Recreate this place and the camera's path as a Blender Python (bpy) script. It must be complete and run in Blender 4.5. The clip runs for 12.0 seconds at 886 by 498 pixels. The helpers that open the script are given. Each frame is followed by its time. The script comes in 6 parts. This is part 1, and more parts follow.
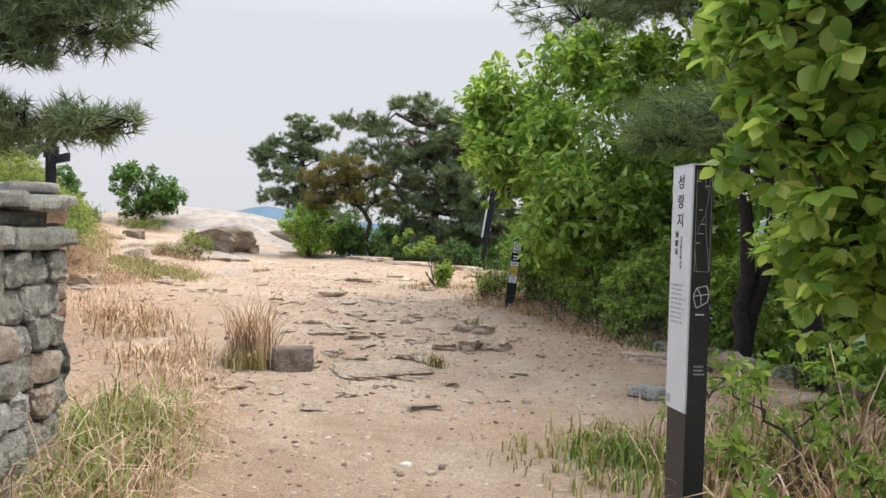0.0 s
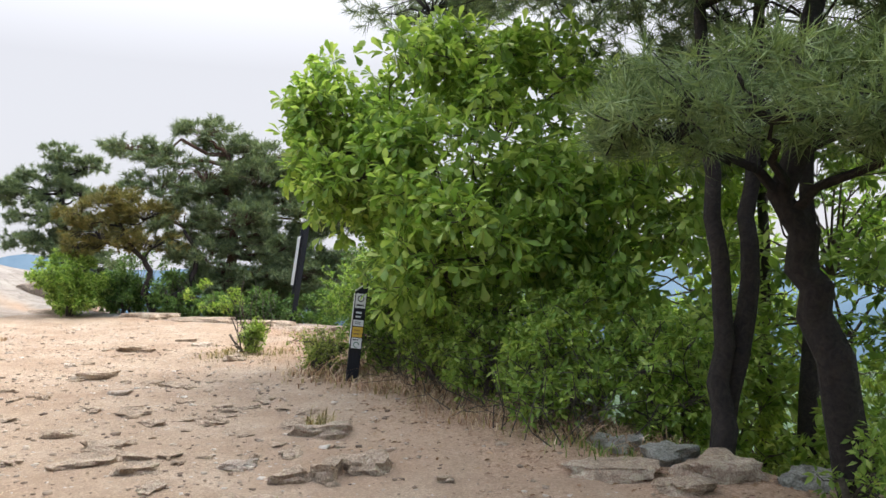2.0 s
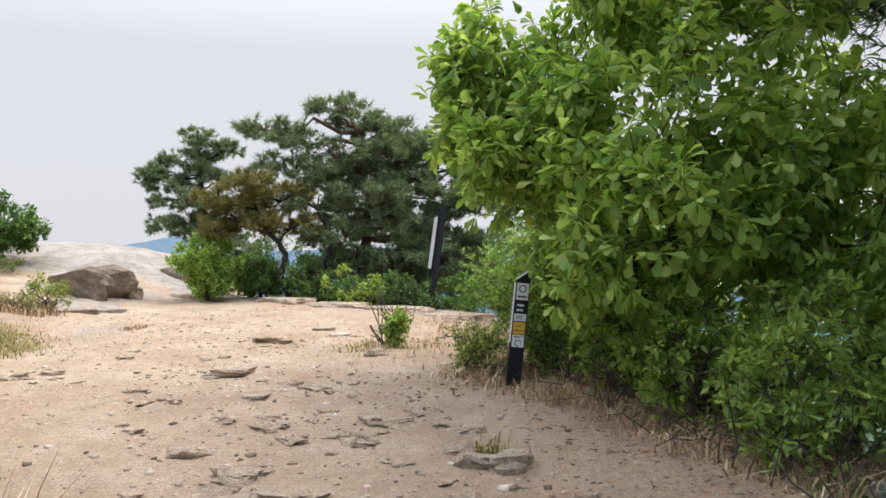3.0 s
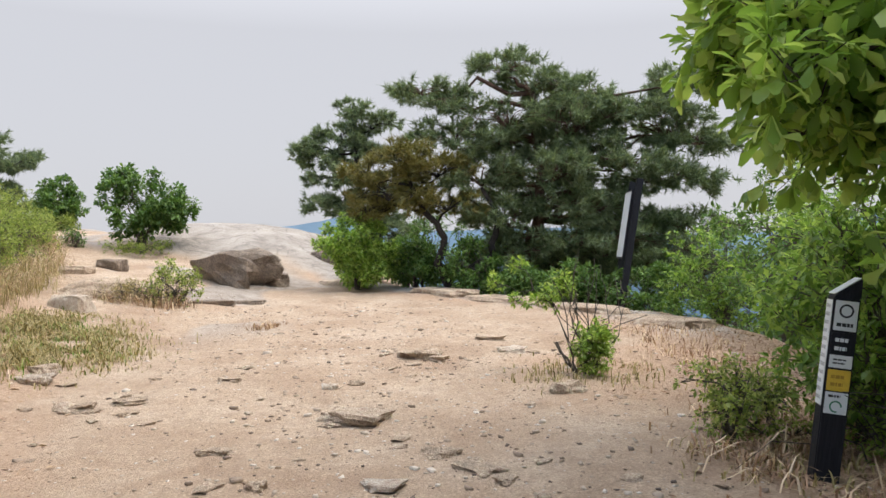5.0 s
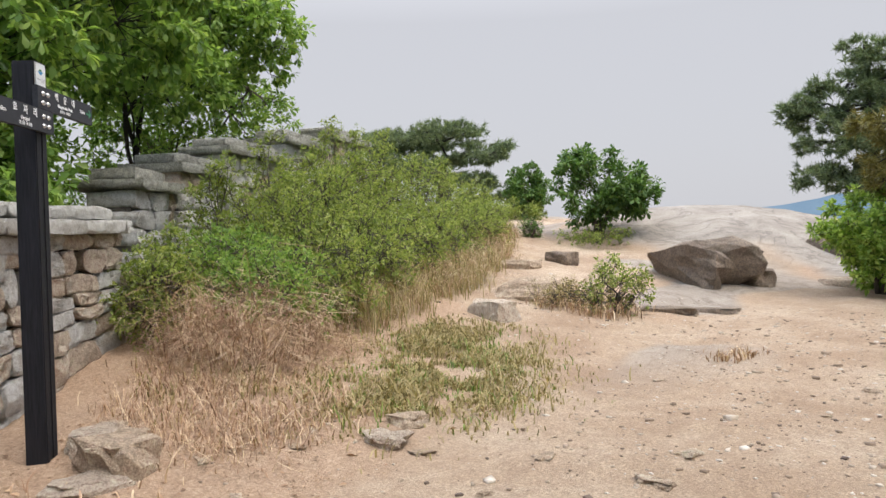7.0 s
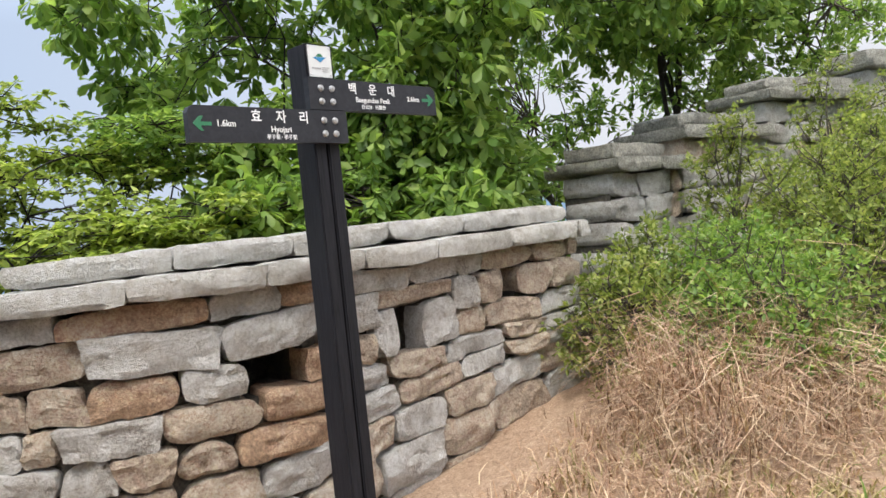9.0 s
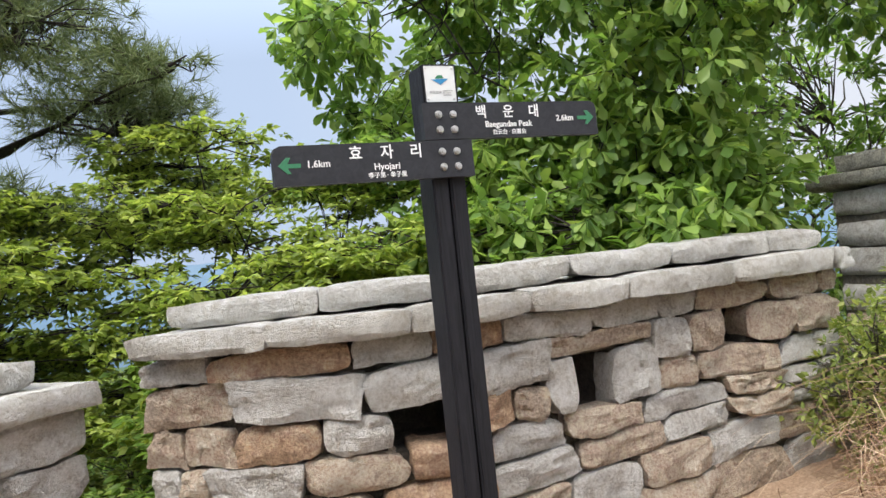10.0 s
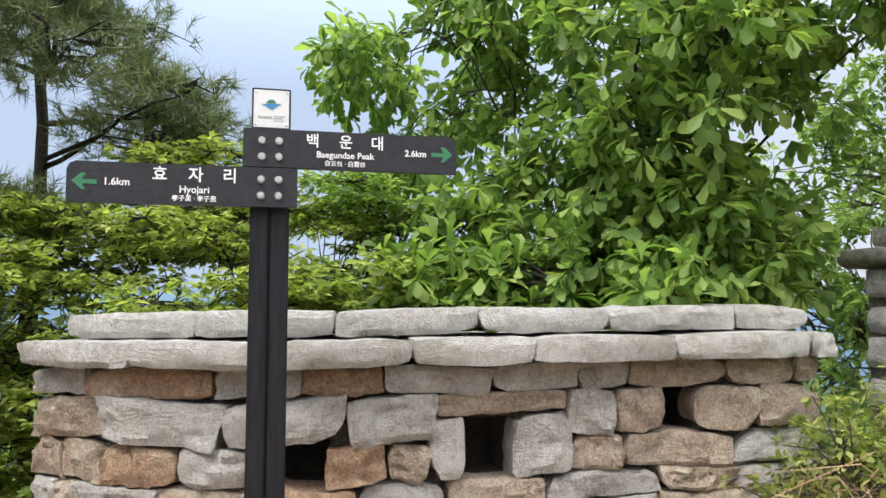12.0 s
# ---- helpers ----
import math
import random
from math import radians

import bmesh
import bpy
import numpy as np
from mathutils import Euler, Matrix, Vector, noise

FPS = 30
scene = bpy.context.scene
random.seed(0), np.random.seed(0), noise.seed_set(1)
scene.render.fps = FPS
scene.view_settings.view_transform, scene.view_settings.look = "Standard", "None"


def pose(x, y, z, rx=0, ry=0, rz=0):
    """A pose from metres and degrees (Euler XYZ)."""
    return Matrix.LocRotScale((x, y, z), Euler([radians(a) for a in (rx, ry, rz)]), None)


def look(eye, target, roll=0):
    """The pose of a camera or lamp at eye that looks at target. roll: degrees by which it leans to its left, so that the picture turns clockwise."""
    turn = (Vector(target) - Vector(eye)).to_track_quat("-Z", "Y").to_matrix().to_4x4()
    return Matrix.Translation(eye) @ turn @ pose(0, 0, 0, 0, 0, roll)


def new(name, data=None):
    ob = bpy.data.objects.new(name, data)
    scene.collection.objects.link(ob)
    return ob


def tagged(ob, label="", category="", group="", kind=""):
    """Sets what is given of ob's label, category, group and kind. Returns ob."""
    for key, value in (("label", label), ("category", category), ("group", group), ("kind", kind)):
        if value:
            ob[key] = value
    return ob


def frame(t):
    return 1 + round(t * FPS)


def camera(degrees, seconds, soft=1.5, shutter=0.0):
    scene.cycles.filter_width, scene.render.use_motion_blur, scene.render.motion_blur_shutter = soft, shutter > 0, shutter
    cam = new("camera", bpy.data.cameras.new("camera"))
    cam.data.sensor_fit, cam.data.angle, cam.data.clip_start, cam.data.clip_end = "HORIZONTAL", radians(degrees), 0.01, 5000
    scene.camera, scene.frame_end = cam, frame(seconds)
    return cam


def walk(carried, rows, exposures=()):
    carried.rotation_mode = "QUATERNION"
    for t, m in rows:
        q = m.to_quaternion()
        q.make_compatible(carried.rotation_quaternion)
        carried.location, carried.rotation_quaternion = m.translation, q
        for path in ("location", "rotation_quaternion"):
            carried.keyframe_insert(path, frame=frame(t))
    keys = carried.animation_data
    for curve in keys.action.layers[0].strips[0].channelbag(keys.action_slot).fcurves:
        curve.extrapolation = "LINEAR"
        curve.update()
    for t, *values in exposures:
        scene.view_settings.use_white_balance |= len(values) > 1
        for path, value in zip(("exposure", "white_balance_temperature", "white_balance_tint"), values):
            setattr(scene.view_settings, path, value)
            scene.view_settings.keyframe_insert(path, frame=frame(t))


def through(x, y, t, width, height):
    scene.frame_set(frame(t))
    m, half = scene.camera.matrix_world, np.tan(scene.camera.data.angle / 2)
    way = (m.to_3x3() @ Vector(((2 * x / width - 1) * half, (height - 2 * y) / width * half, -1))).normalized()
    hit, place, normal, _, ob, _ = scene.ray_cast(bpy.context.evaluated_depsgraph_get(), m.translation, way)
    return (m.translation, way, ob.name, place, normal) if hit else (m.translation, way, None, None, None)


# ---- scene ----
cam = camera(60.1, 12.0)
PATH = [
    (0, (0.089, -6.695, 1.149), (0.206, -4.699, 1.122), 1.3),
    (0.5, (0.09, -5.905, 1.226), (0.443, -3.937, 1.23), 1.3),
    (1, (0.025, -5.174, 1.289), (0.633, -3.27, 1.356), 1.3),
    (1.5, (-0.003, -4.514, 1.266), (0.745, -2.662, 1.37), 0.7),
    (2, (-0.057, -3.692, 1.25), (0.59, -1.802, 1.336), -0.5),
    (2.5, (-0.135, -2.994, 1.306), (0.353, -1.055, 1.368), -0.7),
    (3, (-0.115, -2.277, 1.338), (0.219, -0.306, 1.373), -0.8),
    (4.8, (-0.115, 0.382, 1.45), (-0.11, 2.382, 1.446), -0.1),
    (5, (-0.131, 0.748, 1.455), (-0.216, 2.747, 1.442), -0.4),
    (5.5, (-0.271, 1.448, 1.538), (-0.66, 3.41, 1.504), -0.1),
    (6, (-0.423, 2.277, 1.531), (-1.103, 4.158, 1.493), -0.7),
    (6.5, (-0.555, 3.156, 1.544), (-1.512, 4.912, 1.509), -1.0),
    (6.7, (-0.639, 3.456, 1.539), (-1.701, 5.151, 1.502), -1.2),
    (8.3, (-1.782, 5.58, 1.727), (-3.615, 6.38, 1.671), -3.8),
    (8.5, (-1.89, 5.747, 1.724), (-3.785, 6.384, 1.656), -4.4),
    (9, (-2.201, 6.15, 1.843), (-4.187, 6.375, 1.775), -5.8),
    (9.5, (-2.539, 6.503, 1.919), (-4.531, 6.321, 1.892), -6.5),
    (10, (-2.776, 6.8, 1.939), (-4.699, 6.251, 1.96), -6.0),
    (10.5, (-2.953, 6.989, 1.943), (-4.779, 6.176, 2.017), -4.2),
    (11, (-3.112, 7.128, 1.98), (-4.875, 6.193, 2.117), -2.7),
    (11.5, (-3.247, 7.378, 1.951), (-4.995, 6.418, 2.1), -1.4),
    (12, (-3.428, 7.818, 1.897), (-5.199, 6.901, 2.039), 0.1),
]
walk(cam, [(t, look(eye, target, roll)) for t, eye, target, roll in PATH], [(0, 0.40), (1.5, 0.54), (2.2, 0.54), (3, 0.42), (5, 0.24), (6.7, 0.16), (8.5, 0.52), (12, 0.66)])

# ---- world, sun, exposure ----
world = bpy.data.worlds.new("world")
scene.world = world
world.use_nodes = True
wn = world.node_tree
wn.nodes.clear()
sky = wn.nodes.new("ShaderNodeTexSky")
sky.sky_type = "NISHITA"
sky.sun_disc = False
sky.sun_elevation, sky.sun_rotation = radians(63), radians(103)
sky.air_density, sky.dust_density, sky.ozone_density = 1.0, 4.0, 1.0
veil = wn.nodes.new("ShaderNodeMixRGB")
veil.inputs[0].default_value = 0.85
veil.inputs[2].default_value = (6.9, 7.1, 7.7, 1)
# thin cloud everywhere, thinning to blue in the south
wdir = wn.nodes.new("ShaderNodeTexCoord")
wsep = wn.nodes.new("ShaderNodeSeparateXYZ")
wn.links.new(wdir.outputs["Generated"], wsep.inputs[0])
wthin = wn.nodes.new("ShaderNodeMapRange")
wthin.inputs["From Min"].default_value, wthin.inputs["From Max"].default_value = -0.45, 0.4
wn.links.new(wsep.outputs["Y"], wthin.inputs["Value"])
wtint = wn.nodes.new("ShaderNodeMixRGB")
wtint.inputs[1].default_value, wtint.inputs[2].default_value = (4.9, 6.0, 7.9, 1), (7.9, 7.95, 8.45, 1)
wn.links.new(wthin.outputs[0], wtint.inputs[0])
wn.links.new(wtint.outputs[0], veil.inputs[2])
wback = wn.nodes.new("ShaderNodeBackground")
wback.inputs[1].default_value = 0.10
wout = wn.nodes.new("ShaderNodeOutputWorld")
wn.links.new(sky.outputs[0], veil.inputs[1])
# an overcast dome, brighter towards the zenith
wup = wn.nodes.new("ShaderNodeMath")
wup.operation = "MULTIPLY"
wn.links.new(wsep.outputs["Z"], wup.inputs[0])
wn.links.new(wsep.outputs["Z"], wup.inputs[1])
wgain = wn.nodes.new("ShaderNodeMapRange")
wgain.inputs["To Min"].default_value, wgain.inputs["To Max"].default_value = 0.80, 3.0
wgain.inputs["From Min"].default_value, wgain.inputs["From Max"].default_value = 0.07, 0.5
wn.links.new(wup.outputs[0], wgain.inputs["Value"])
wdome = wn.nodes.new("ShaderNodeVectorMath")
wdome.operation = "SCALE"
wn.links.new(veil.outputs[0], wdome.inputs[0])
wn.links.new(wgain.outputs[0], wdome.inputs["Scale"])
wn.links.new(wdome.outputs[0], wback.inputs[0])
wn.links.new(wback.outputs[0], wout.inputs[0])
sun_data = bpy.data.lights.new("sun", "SUN")
sun_data.energy, sun_data.angle, sun_data.color = 2.2, radians(30), (1.0, 0.94, 0.83)
sun = new("sun", sun_data)
sun.matrix_world = look((9.3, -2.2, 18.5), (0, 0, 0))

# ---- numpy noise ----
RNG = np.random.default_rng(7)
TAB = RNG.random((256, 256))


def vnoise(x, y, s=1.0, o=0.0):
    """Smooth value noise from 0 to 1 on the plane, with features s metres across."""
    x, y = np.asarray(x, float) / s + o + 911.3, np.asarray(y, float) / s + 1.7 * o + 737.9
    i, j = np.floor(x).astype(int), np.floor(y).astype(int)
    u, v = x - i, y - j
    u, v = u * u * (3 - 2 * u), v * v * (3 - 2 * v)
    a, b = TAB[i % 256, j % 256], TAB[(i + 1) % 256, j % 256]
    c, d = TAB[i % 256, (j + 1) % 256], TAB[(i + 1) % 256, (j + 1) % 256]
    return (a * (1 - u) + b * u) * (1 - v) + (c * (1 - u) + d * u) * v


def step(e0, e1, v):
    t = np.clip((np.asarray(v, float) - e0) / (e1 - e0), 0, 1)
    return t * t * (3 - 2 * t)


def edge_east(y):
    return np.interp(y, [-12, -4, 0, 2, 5, 8, 11.5, 13, 16, 17.5, 20, 24, 30], [3.2, 3.2, 3.5, 3.1, 2.9, 3.2, 3.2, 2.5, -0.2, -2.0, -3.5, -3.6, -6])


def wall_x(y):
    return np.interp(y, [-12, -2.5, 4.3, 5.4, 7, 8, 10, 15, 20, 26], [-1.9, -1.75, -5.9, -6.0, -7.2, -8.1, -9.5, -11.6, -16.0, -22])


def ground_z(x, y, fine=True):
    x, y = np.asarray(x, float), np.asarray(y, float)
    z = np.interp(y, [-12, -6.7, -3.5, 0, 2, 5, 7, 9, 14, 17.4, 20, 24], [-0.55, -0.35, -0.21, -0.09, 0.0, 0.1, 0.14, 0.24, 0.36, 0.55, 0.75, 0.8])
    z = z + 0.13 * np.clip(-x - 4.0, 0, 10) * step(3, 8, y)
    r = np.hypot((x + 6.2) / 1.15, y - 23.4) / 4.6
    z = z + 0.95 * np.clip(1 - r * r, 0, 1) ** 1.2
    z = z + 0.16 * np.exp(-((x + 6.65) ** 2 + (y - 8.25) ** 2) / 0.42)
    e = np.clip(x - edge_east(y), 0, None)
    z = z - 0.55 * e * step(0, 2.5, e) - 0.1 * np.minimum(e, 1)
    n = np.clip(y - 27, 0, None)
    z = z - 0.7 * n * step(0, 4, n)
    w = np.clip(wall_x(y) - 1.0 - x, 0, None)
    z = z - 0.45 * w * step(0, 3, w)
    z = np.where(z < -38, -38 - 30 * (1 - np.exp((z + 38) / 120)), z)
    if fine:
        near = step(60, 20, np.hypot(x, y - 8))
        z = z + near * (0.07 * (vnoise(x, y, 1.6) - 0.5) + 0.045 * (vnoise(x, y, 0.45, 3) - 0.5) + 0.022 * (vnoise(x, y, 0.2, 9) - 0.5))
        z = z + (1 - near) * 14 * (vnoise(x, y, 55, 4) - 0.5) * step(60, 220, np.hypot(x, y))
    return z


# ---- material helpers ----
def mat(name):
    m = bpy.data.materials.new(name)
    m.use_nodes = True
    nt = m.node_tree
    b = nt.nodes["Principled BSDF"]
    return m, nt, b


def ramp(nt, src, stops):
    n = nt.nodes.new("ShaderNodeValToRGB")
    el = n.color_ramp.elements
    while len(el) < len(stops):
        el.new(0.5)
    for e, (p, c) in zip(el, stops):
        e.position, e.color = p, (*c, 1)
    nt.links.new(src, n.inputs[0])
    return n.outputs[0]


def nz(nt, scale, detail=4, rough=0.6, coord=None, dist=0.0):
    n = nt.nodes.new("ShaderNodeTexNoise")
    n.inputs["Scale"].default_value, n.inputs["Detail"].default_value = scale, detail
    n.inputs["Roughness"].default_value, n.inputs["Distortion"].default_value = rough, dist
    if coord is not None:
        nt.links.new(coord, n.inputs["Vector"])
    return n.outputs["Fac"]


def coords(nt, which="Object"):
    return nt.nodes.new("ShaderNodeTexCoord").outputs[which]


def position(nt):
    return nt.nodes.new("ShaderNodeNewGeometry").outputs["Position"]


def mix(nt, fac, a, b, mode="MIX"):
    n = nt.nodes.new("ShaderNodeMixRGB")
    n.blend_type = mode
    for s, v in zip(n.inputs, (fac, a, b)):
        if isinstance(v, (int, float)):
            s.default_value = v
        elif isinstance(v, tuple):
            s.default_value = (*v, 1)
        else:
            nt.links.new(v, s)
    return n.outputs[0]


def bump(nt, bsdf, h, strength, dist):
    n = nt.nodes.new("ShaderNodeBump")
    n.inputs["Strength"].default_value, n.inputs["Distance"].default_value = strength, dist
    nt.links.new(h, n.inputs["Height"])
    nt.links.new(n.outputs[0], bsdf.inputs["Normal"])


def attr(nt, name):
    n = nt.nodes.new("ShaderNodeAttribute")
    n.attribute_name = name
    return n.outputs["Fac"]


def island(nt):
    return nt.nodes.new("ShaderNodeNewGeometry").outputs["Random Per Island"]


def leaf_mat(name, dark, mid, light, rough=0.55, through=0.52):
    m, nt, b = mat(name)
    pos = position(nt)
    col = ramp(nt, island(nt), [(0.0, dark), (0.5, mid), (1.0, light)])
    col = mix(nt, mix(nt, 1.0, nz(nt, 1.3, 2, 0.5, pos), (0.5, 0.5, 0.5), "MULTIPLY"), col, mix(nt, 0.5, col, light))
    nt.links.new(col, b.inputs["Base Color"])
    b.inputs["Roughness"].default_value = rough
    b.inputs["Specular IOR Level"].default_value = 0.3
    tr = nt.nodes.new("ShaderNodeBsdfTranslucent")
    nt.links.new(mix(nt, 1.0, col, (1.25, 1.3, 0.75), "MULTIPLY"), tr.inputs[0])
    ms = nt.nodes.new("ShaderNodeMixShader")
    ms.inputs[0].default_value = through
    nt.links.new(b.outputs[0], ms.inputs[1])
    nt.links.new(tr.outputs[0], ms.inputs[2])
    nt.links.new(ms.outputs[0], nt.nodes["Material Output"].inputs[0])
    return m


def stone_mat(name, stops, speck=0.55, lichen=0.22, rel=0.055):
    m, nt, b = mat(name)
    pos = position(nt)
    rnd = nt.nodes.new("ShaderNodeObjectInfo").outputs["Random"]
    big = nz(nt, 3.0, 5, 0.65, pos, 0.4)
    col = ramp(nt, big, stops)
    col = mix(nt, 0.18, col, ramp(nt, rnd, [(0, (0.34, 0.31, 0.28)), (0.5, (0.50, 0.47, 0.43)), (1, (0.66, 0.61, 0.54))]))
    blot = nz(nt, 22, 5, 0.7, pos, 0.6)
    col = mix(nt, 0.45, col, ramp(nt, blot, [(0.34, (0.16, 0.15, 0.14)), (0.5, (0.5, 0.5, 0.5)), (0.66, (0.86, 0.85, 0.83))]), "OVERLAY")
    grain = nz(nt, 75, 3, 0.7, pos)
    col = mix(nt, speck, col, ramp(nt, grain, [(0.35, (0.16, 0.15, 0.14)), (0.5, (0.47, 0.45, 0.42)), (0.68, (0.72, 0.69, 0.64))]), "OVERLAY")
    stain = ramp(nt, nz(nt, 7, 6, 0.7, pos, 0.8), [(0.5, (0, 0, 0)), (0.72, (1, 1, 1))])
    col = mix(nt, mix(nt, 1.0, stain, (lichen, lichen, lichen), "MULTIPLY"), col, (0.13, 0.115, 0.09))
    nt.links.new(col, b.inputs["Base Color"])
    b.inputs["Roughness"].default_value = 0.88
    h = mix(nt, 0.5, nz(nt, 16, 8, 0.75, pos), nz(nt, 80, 4, 0.75, pos))
    bump(nt, b, h, 1.0, rel * 1.5)
    return m


# ---- materials ----
M_GROUND, nt, b = mat("trampled_granite_sand")
pos = position(nt)
base = ramp(nt, nz(nt, 0.9, 6, 0.65, pos, 0.3), [(0.28, (0.35, 0.25, 0.175)), (0.5, (0.47, 0.375, 0.285)), (0.72, (0.57, 0.49, 0.40))])
grit = ramp(nt, nz(nt, 55, 4, 0.75, pos), [(0.3, (0.16, 0.10, 0.065)), (0.5, (0.5, 0.42, 0.33)), (0.72, (0.85, 0.76, 0.64))])
base = mix(nt, 0.6, base, grit, "OVERLAY")
spots = ramp(nt, nz(nt, 130, 3, 0.6, pos), [(0.62, (0, 0, 0)), (0.72, (1, 1, 1))])
base = mix(nt, mix(nt, 1.0, spots, (0.6, 0.6, 0.6), "MULTIPLY"), base, (0.17, 0.115, 0.08))
patch = ramp(nt, nz(nt, 9, 5, 0.7, pos, 0.6), [(0.44, (0, 0, 0)), (0.66, (1, 1, 1))])
base = mix(nt, mix(nt, 1.0, patch, (0.5, 0.5, 0.5), "MULTIPLY"), base, (0.33, 0.22, 0.15))
lit = ramp(nt, nz(nt, 24, 6, 0.75, pos, 1.5), [(0.3, (0.19, 0.11, 0.068)), (0.5, (0.46, 0.30, 0.19)), (0.7, (0.66, 0.49, 0.35))])
base = mix(nt, attr(nt, "litter"), base, lit)
rock = ramp(nt, nz(nt, 1.1, 8, 0.7, pos, 0.5), [(0.3, (0.23, 0.195, 0.165)), (0.5, (0.37, 0.325, 0.28)), (0.7, (0.47, 0.42, 0.37))])
rock = mix(nt, 0.4, rock, ramp(nt, nz(nt, 60, 3, 0.7, pos), [(0.3, (0.2, 0.18, 0.16)), (0.7, (0.8, 0.77, 0.72))]), "OVERLAY")
seam = ramp(nt, nz(nt, 0.7, 5, 0.55, pos, 1.4), [(0.475, (0, 0, 0)), (0.5, (1, 1, 1)), (0.525, (0, 0, 0))])
rock = mix(nt, mix(nt, 1.0, seam, (0.6, 0.6, 0.6), "MULTIPLY"), rock, (0.15, 0.125, 0.105))
base = mix(nt, attr(nt, "granite"), base, rock)
forest = ramp(nt, nz(nt, 0.12, 8, 0.75, pos), [(0.3, (0.015, 0.03, 0.012)), (0.6, (0.045, 0.085, 0.03)), (0.8, (0.09, 0.14, 0.05))])
base = mix(nt, attr(nt, "forest"), base, forest)
nt.links.new(base, b.inputs["Base Color"])
b.inputs["Roughness"].default_value = 0.95
bump(nt, b, mix(nt, 0.4, nz(nt, 20, 8, 0.75, pos), nz(nt, 90, 4, 0.7, pos)), 1.0, 0.05)

M_GRANITE = stone_mat("grey_granite", [(0.3, (0.54, 0.51, 0.48)), (0.5, (0.72, 0.695, 0.665)), (0.7, (0.82, 0.80, 0.77))])
M_TAN = stone_mat("tan_granite", [(0.3, (0.48, 0.37, 0.275)), (0.5, (0.67, 0.54, 0.42)), (0.7, (0.76, 0.67, 0.57))])
M_RUST = stone_mat("rust_stained_granite", [(0.3, (0.42, 0.25, 0.14)), (0.5, (0.64, 0.42, 0.26)), (0.7, (0.72, 0.56, 0.43))])
M_CAP = stone_mat("pale_lichened_granite", [(0.3, (0.55, 0.525, 0.475)), (0.5, (0.72, 0.695, 0.645)), (0.7, (0.81, 0.79, 0.745))], 0.28, 0.25)
M_OLDCAP = stone_mat("weathered_granite", [(0.3, (0.26, 0.26, 0.22)), (0.5, (0.42, 0.42, 0.37)), (0.7, (0.56, 0.56, 0.50))], 0.6, 0.45)
M_ROCK = stone_mat("brown_field_rock", [(0.3, (0.37, 0.25, 0.155)), (0.5, (0.58, 0.43, 0.295)), (0.7, (0.70, 0.57, 0.43))], 0.6, 0.3, 0.05)
M_DARKROCK = stone_mat("dark_weathered_rock", [(0.3, (0.14, 0.09, 0.055)), (0.5, (0.26, 0.18, 0.12)), (0.7, (0.41, 0.31, 0.225))], 0.6, 0.5, 0.06)
M_DARKFILL = stone_mat("joint_fill_and_loophole_shade", [(0.3, (0.05, 0.04, 0.032)), (0.5, (0.10, 0.08, 0.06)), (0.7, (0.17, 0.14, 0.11))])

M_OAK = leaf_mat("oak_leaf", (0.09, 0.18, 0.03), (0.24, 0.37, 0.07), (0.50, 0.58, 0.19), 0.42)
# oak leaf again, its colour darkened to stand for foliage in shade
M_OAKDARK = leaf_mat("shaded_oak_leaf", (0.06, 0.13, 0.028), (0.16, 0.27, 0.06), (0.36, 0.46, 0.13), 0.42)
M_SHRUB = leaf_mat("shrub_leaf", (0.08, 0.125, 0.03), (0.20, 0.26, 0.065), (0.42, 0.44, 0.15))
M_LIME = leaf_mat("bright_shrub_leaf", (0.11, 0.20, 0.035), (0.22, 0.33, 0.07), (0.40, 0.48, 0.14))
M_AZALEA = leaf_mat("azalea_leaf", (0.035, 0.085, 0.02), (0.085, 0.165, 0.04), (0.19, 0.28, 0.08), 0.5, 0.35)
M_PINE = leaf_mat("pine_needle", (0.06, 0.085, 0.045), (0.14, 0.185, 0.09), (0.27, 0.32, 0.17), 0.5, 0.3)
M_PINEOCHRE = leaf_mat("yellowed_pine_needle", (0.075, 0.075, 0.02), (0.16, 0.145, 0.04), (0.27, 0.225, 0.07), 0.5, 0.2)
M_GRASS = leaf_mat("green_grass", (0.07, 0.13, 0.02), (0.15, 0.22, 0.04), (0.28, 0.33, 0.08), 0.5, 0.3)
M_HAY = leaf_mat("dry_grass", (0.12, 0.05, 0.028), (0.38, 0.21, 0.125), (0.76, 0.60, 0.42), 0.6, 0.2)
M_OLIVEGRASS = leaf_mat("half_dry_grass", (0.15, 0.125, 0.045), (0.29, 0.23, 0.095), (0.47, 0.37, 0.18), 0.55, 0.2)


def bark_mat(name, dark, light):
    m, nt, b = mat(name)
    pos = coords(nt)
    col = ramp(nt, nz(nt, 16, 7, 0.75, pos, 1.2), [(0.35, dark), (0.65, light)])
    nt.links.new(col, b.inputs["Base Color"])
    b.inputs["Roughness"].default_value = 0.92
    bump(nt, b, nz(nt, 28, 6, 0.75, pos, 1.5), 1.0, 0.03)
    return m


M_BARK = bark_mat("dark_pine_bark", (0.012, 0.009, 0.008), (0.05, 0.037, 0.03))
M_REDBARK = bark_mat("reddish_pine_bark", (0.05, 0.025, 0.016), (0.16, 0.085, 0.055))
M_TWIG = bark_mat("grey_twig_bark", (0.05, 0.04, 0.03), (0.16, 0.13, 0.10))


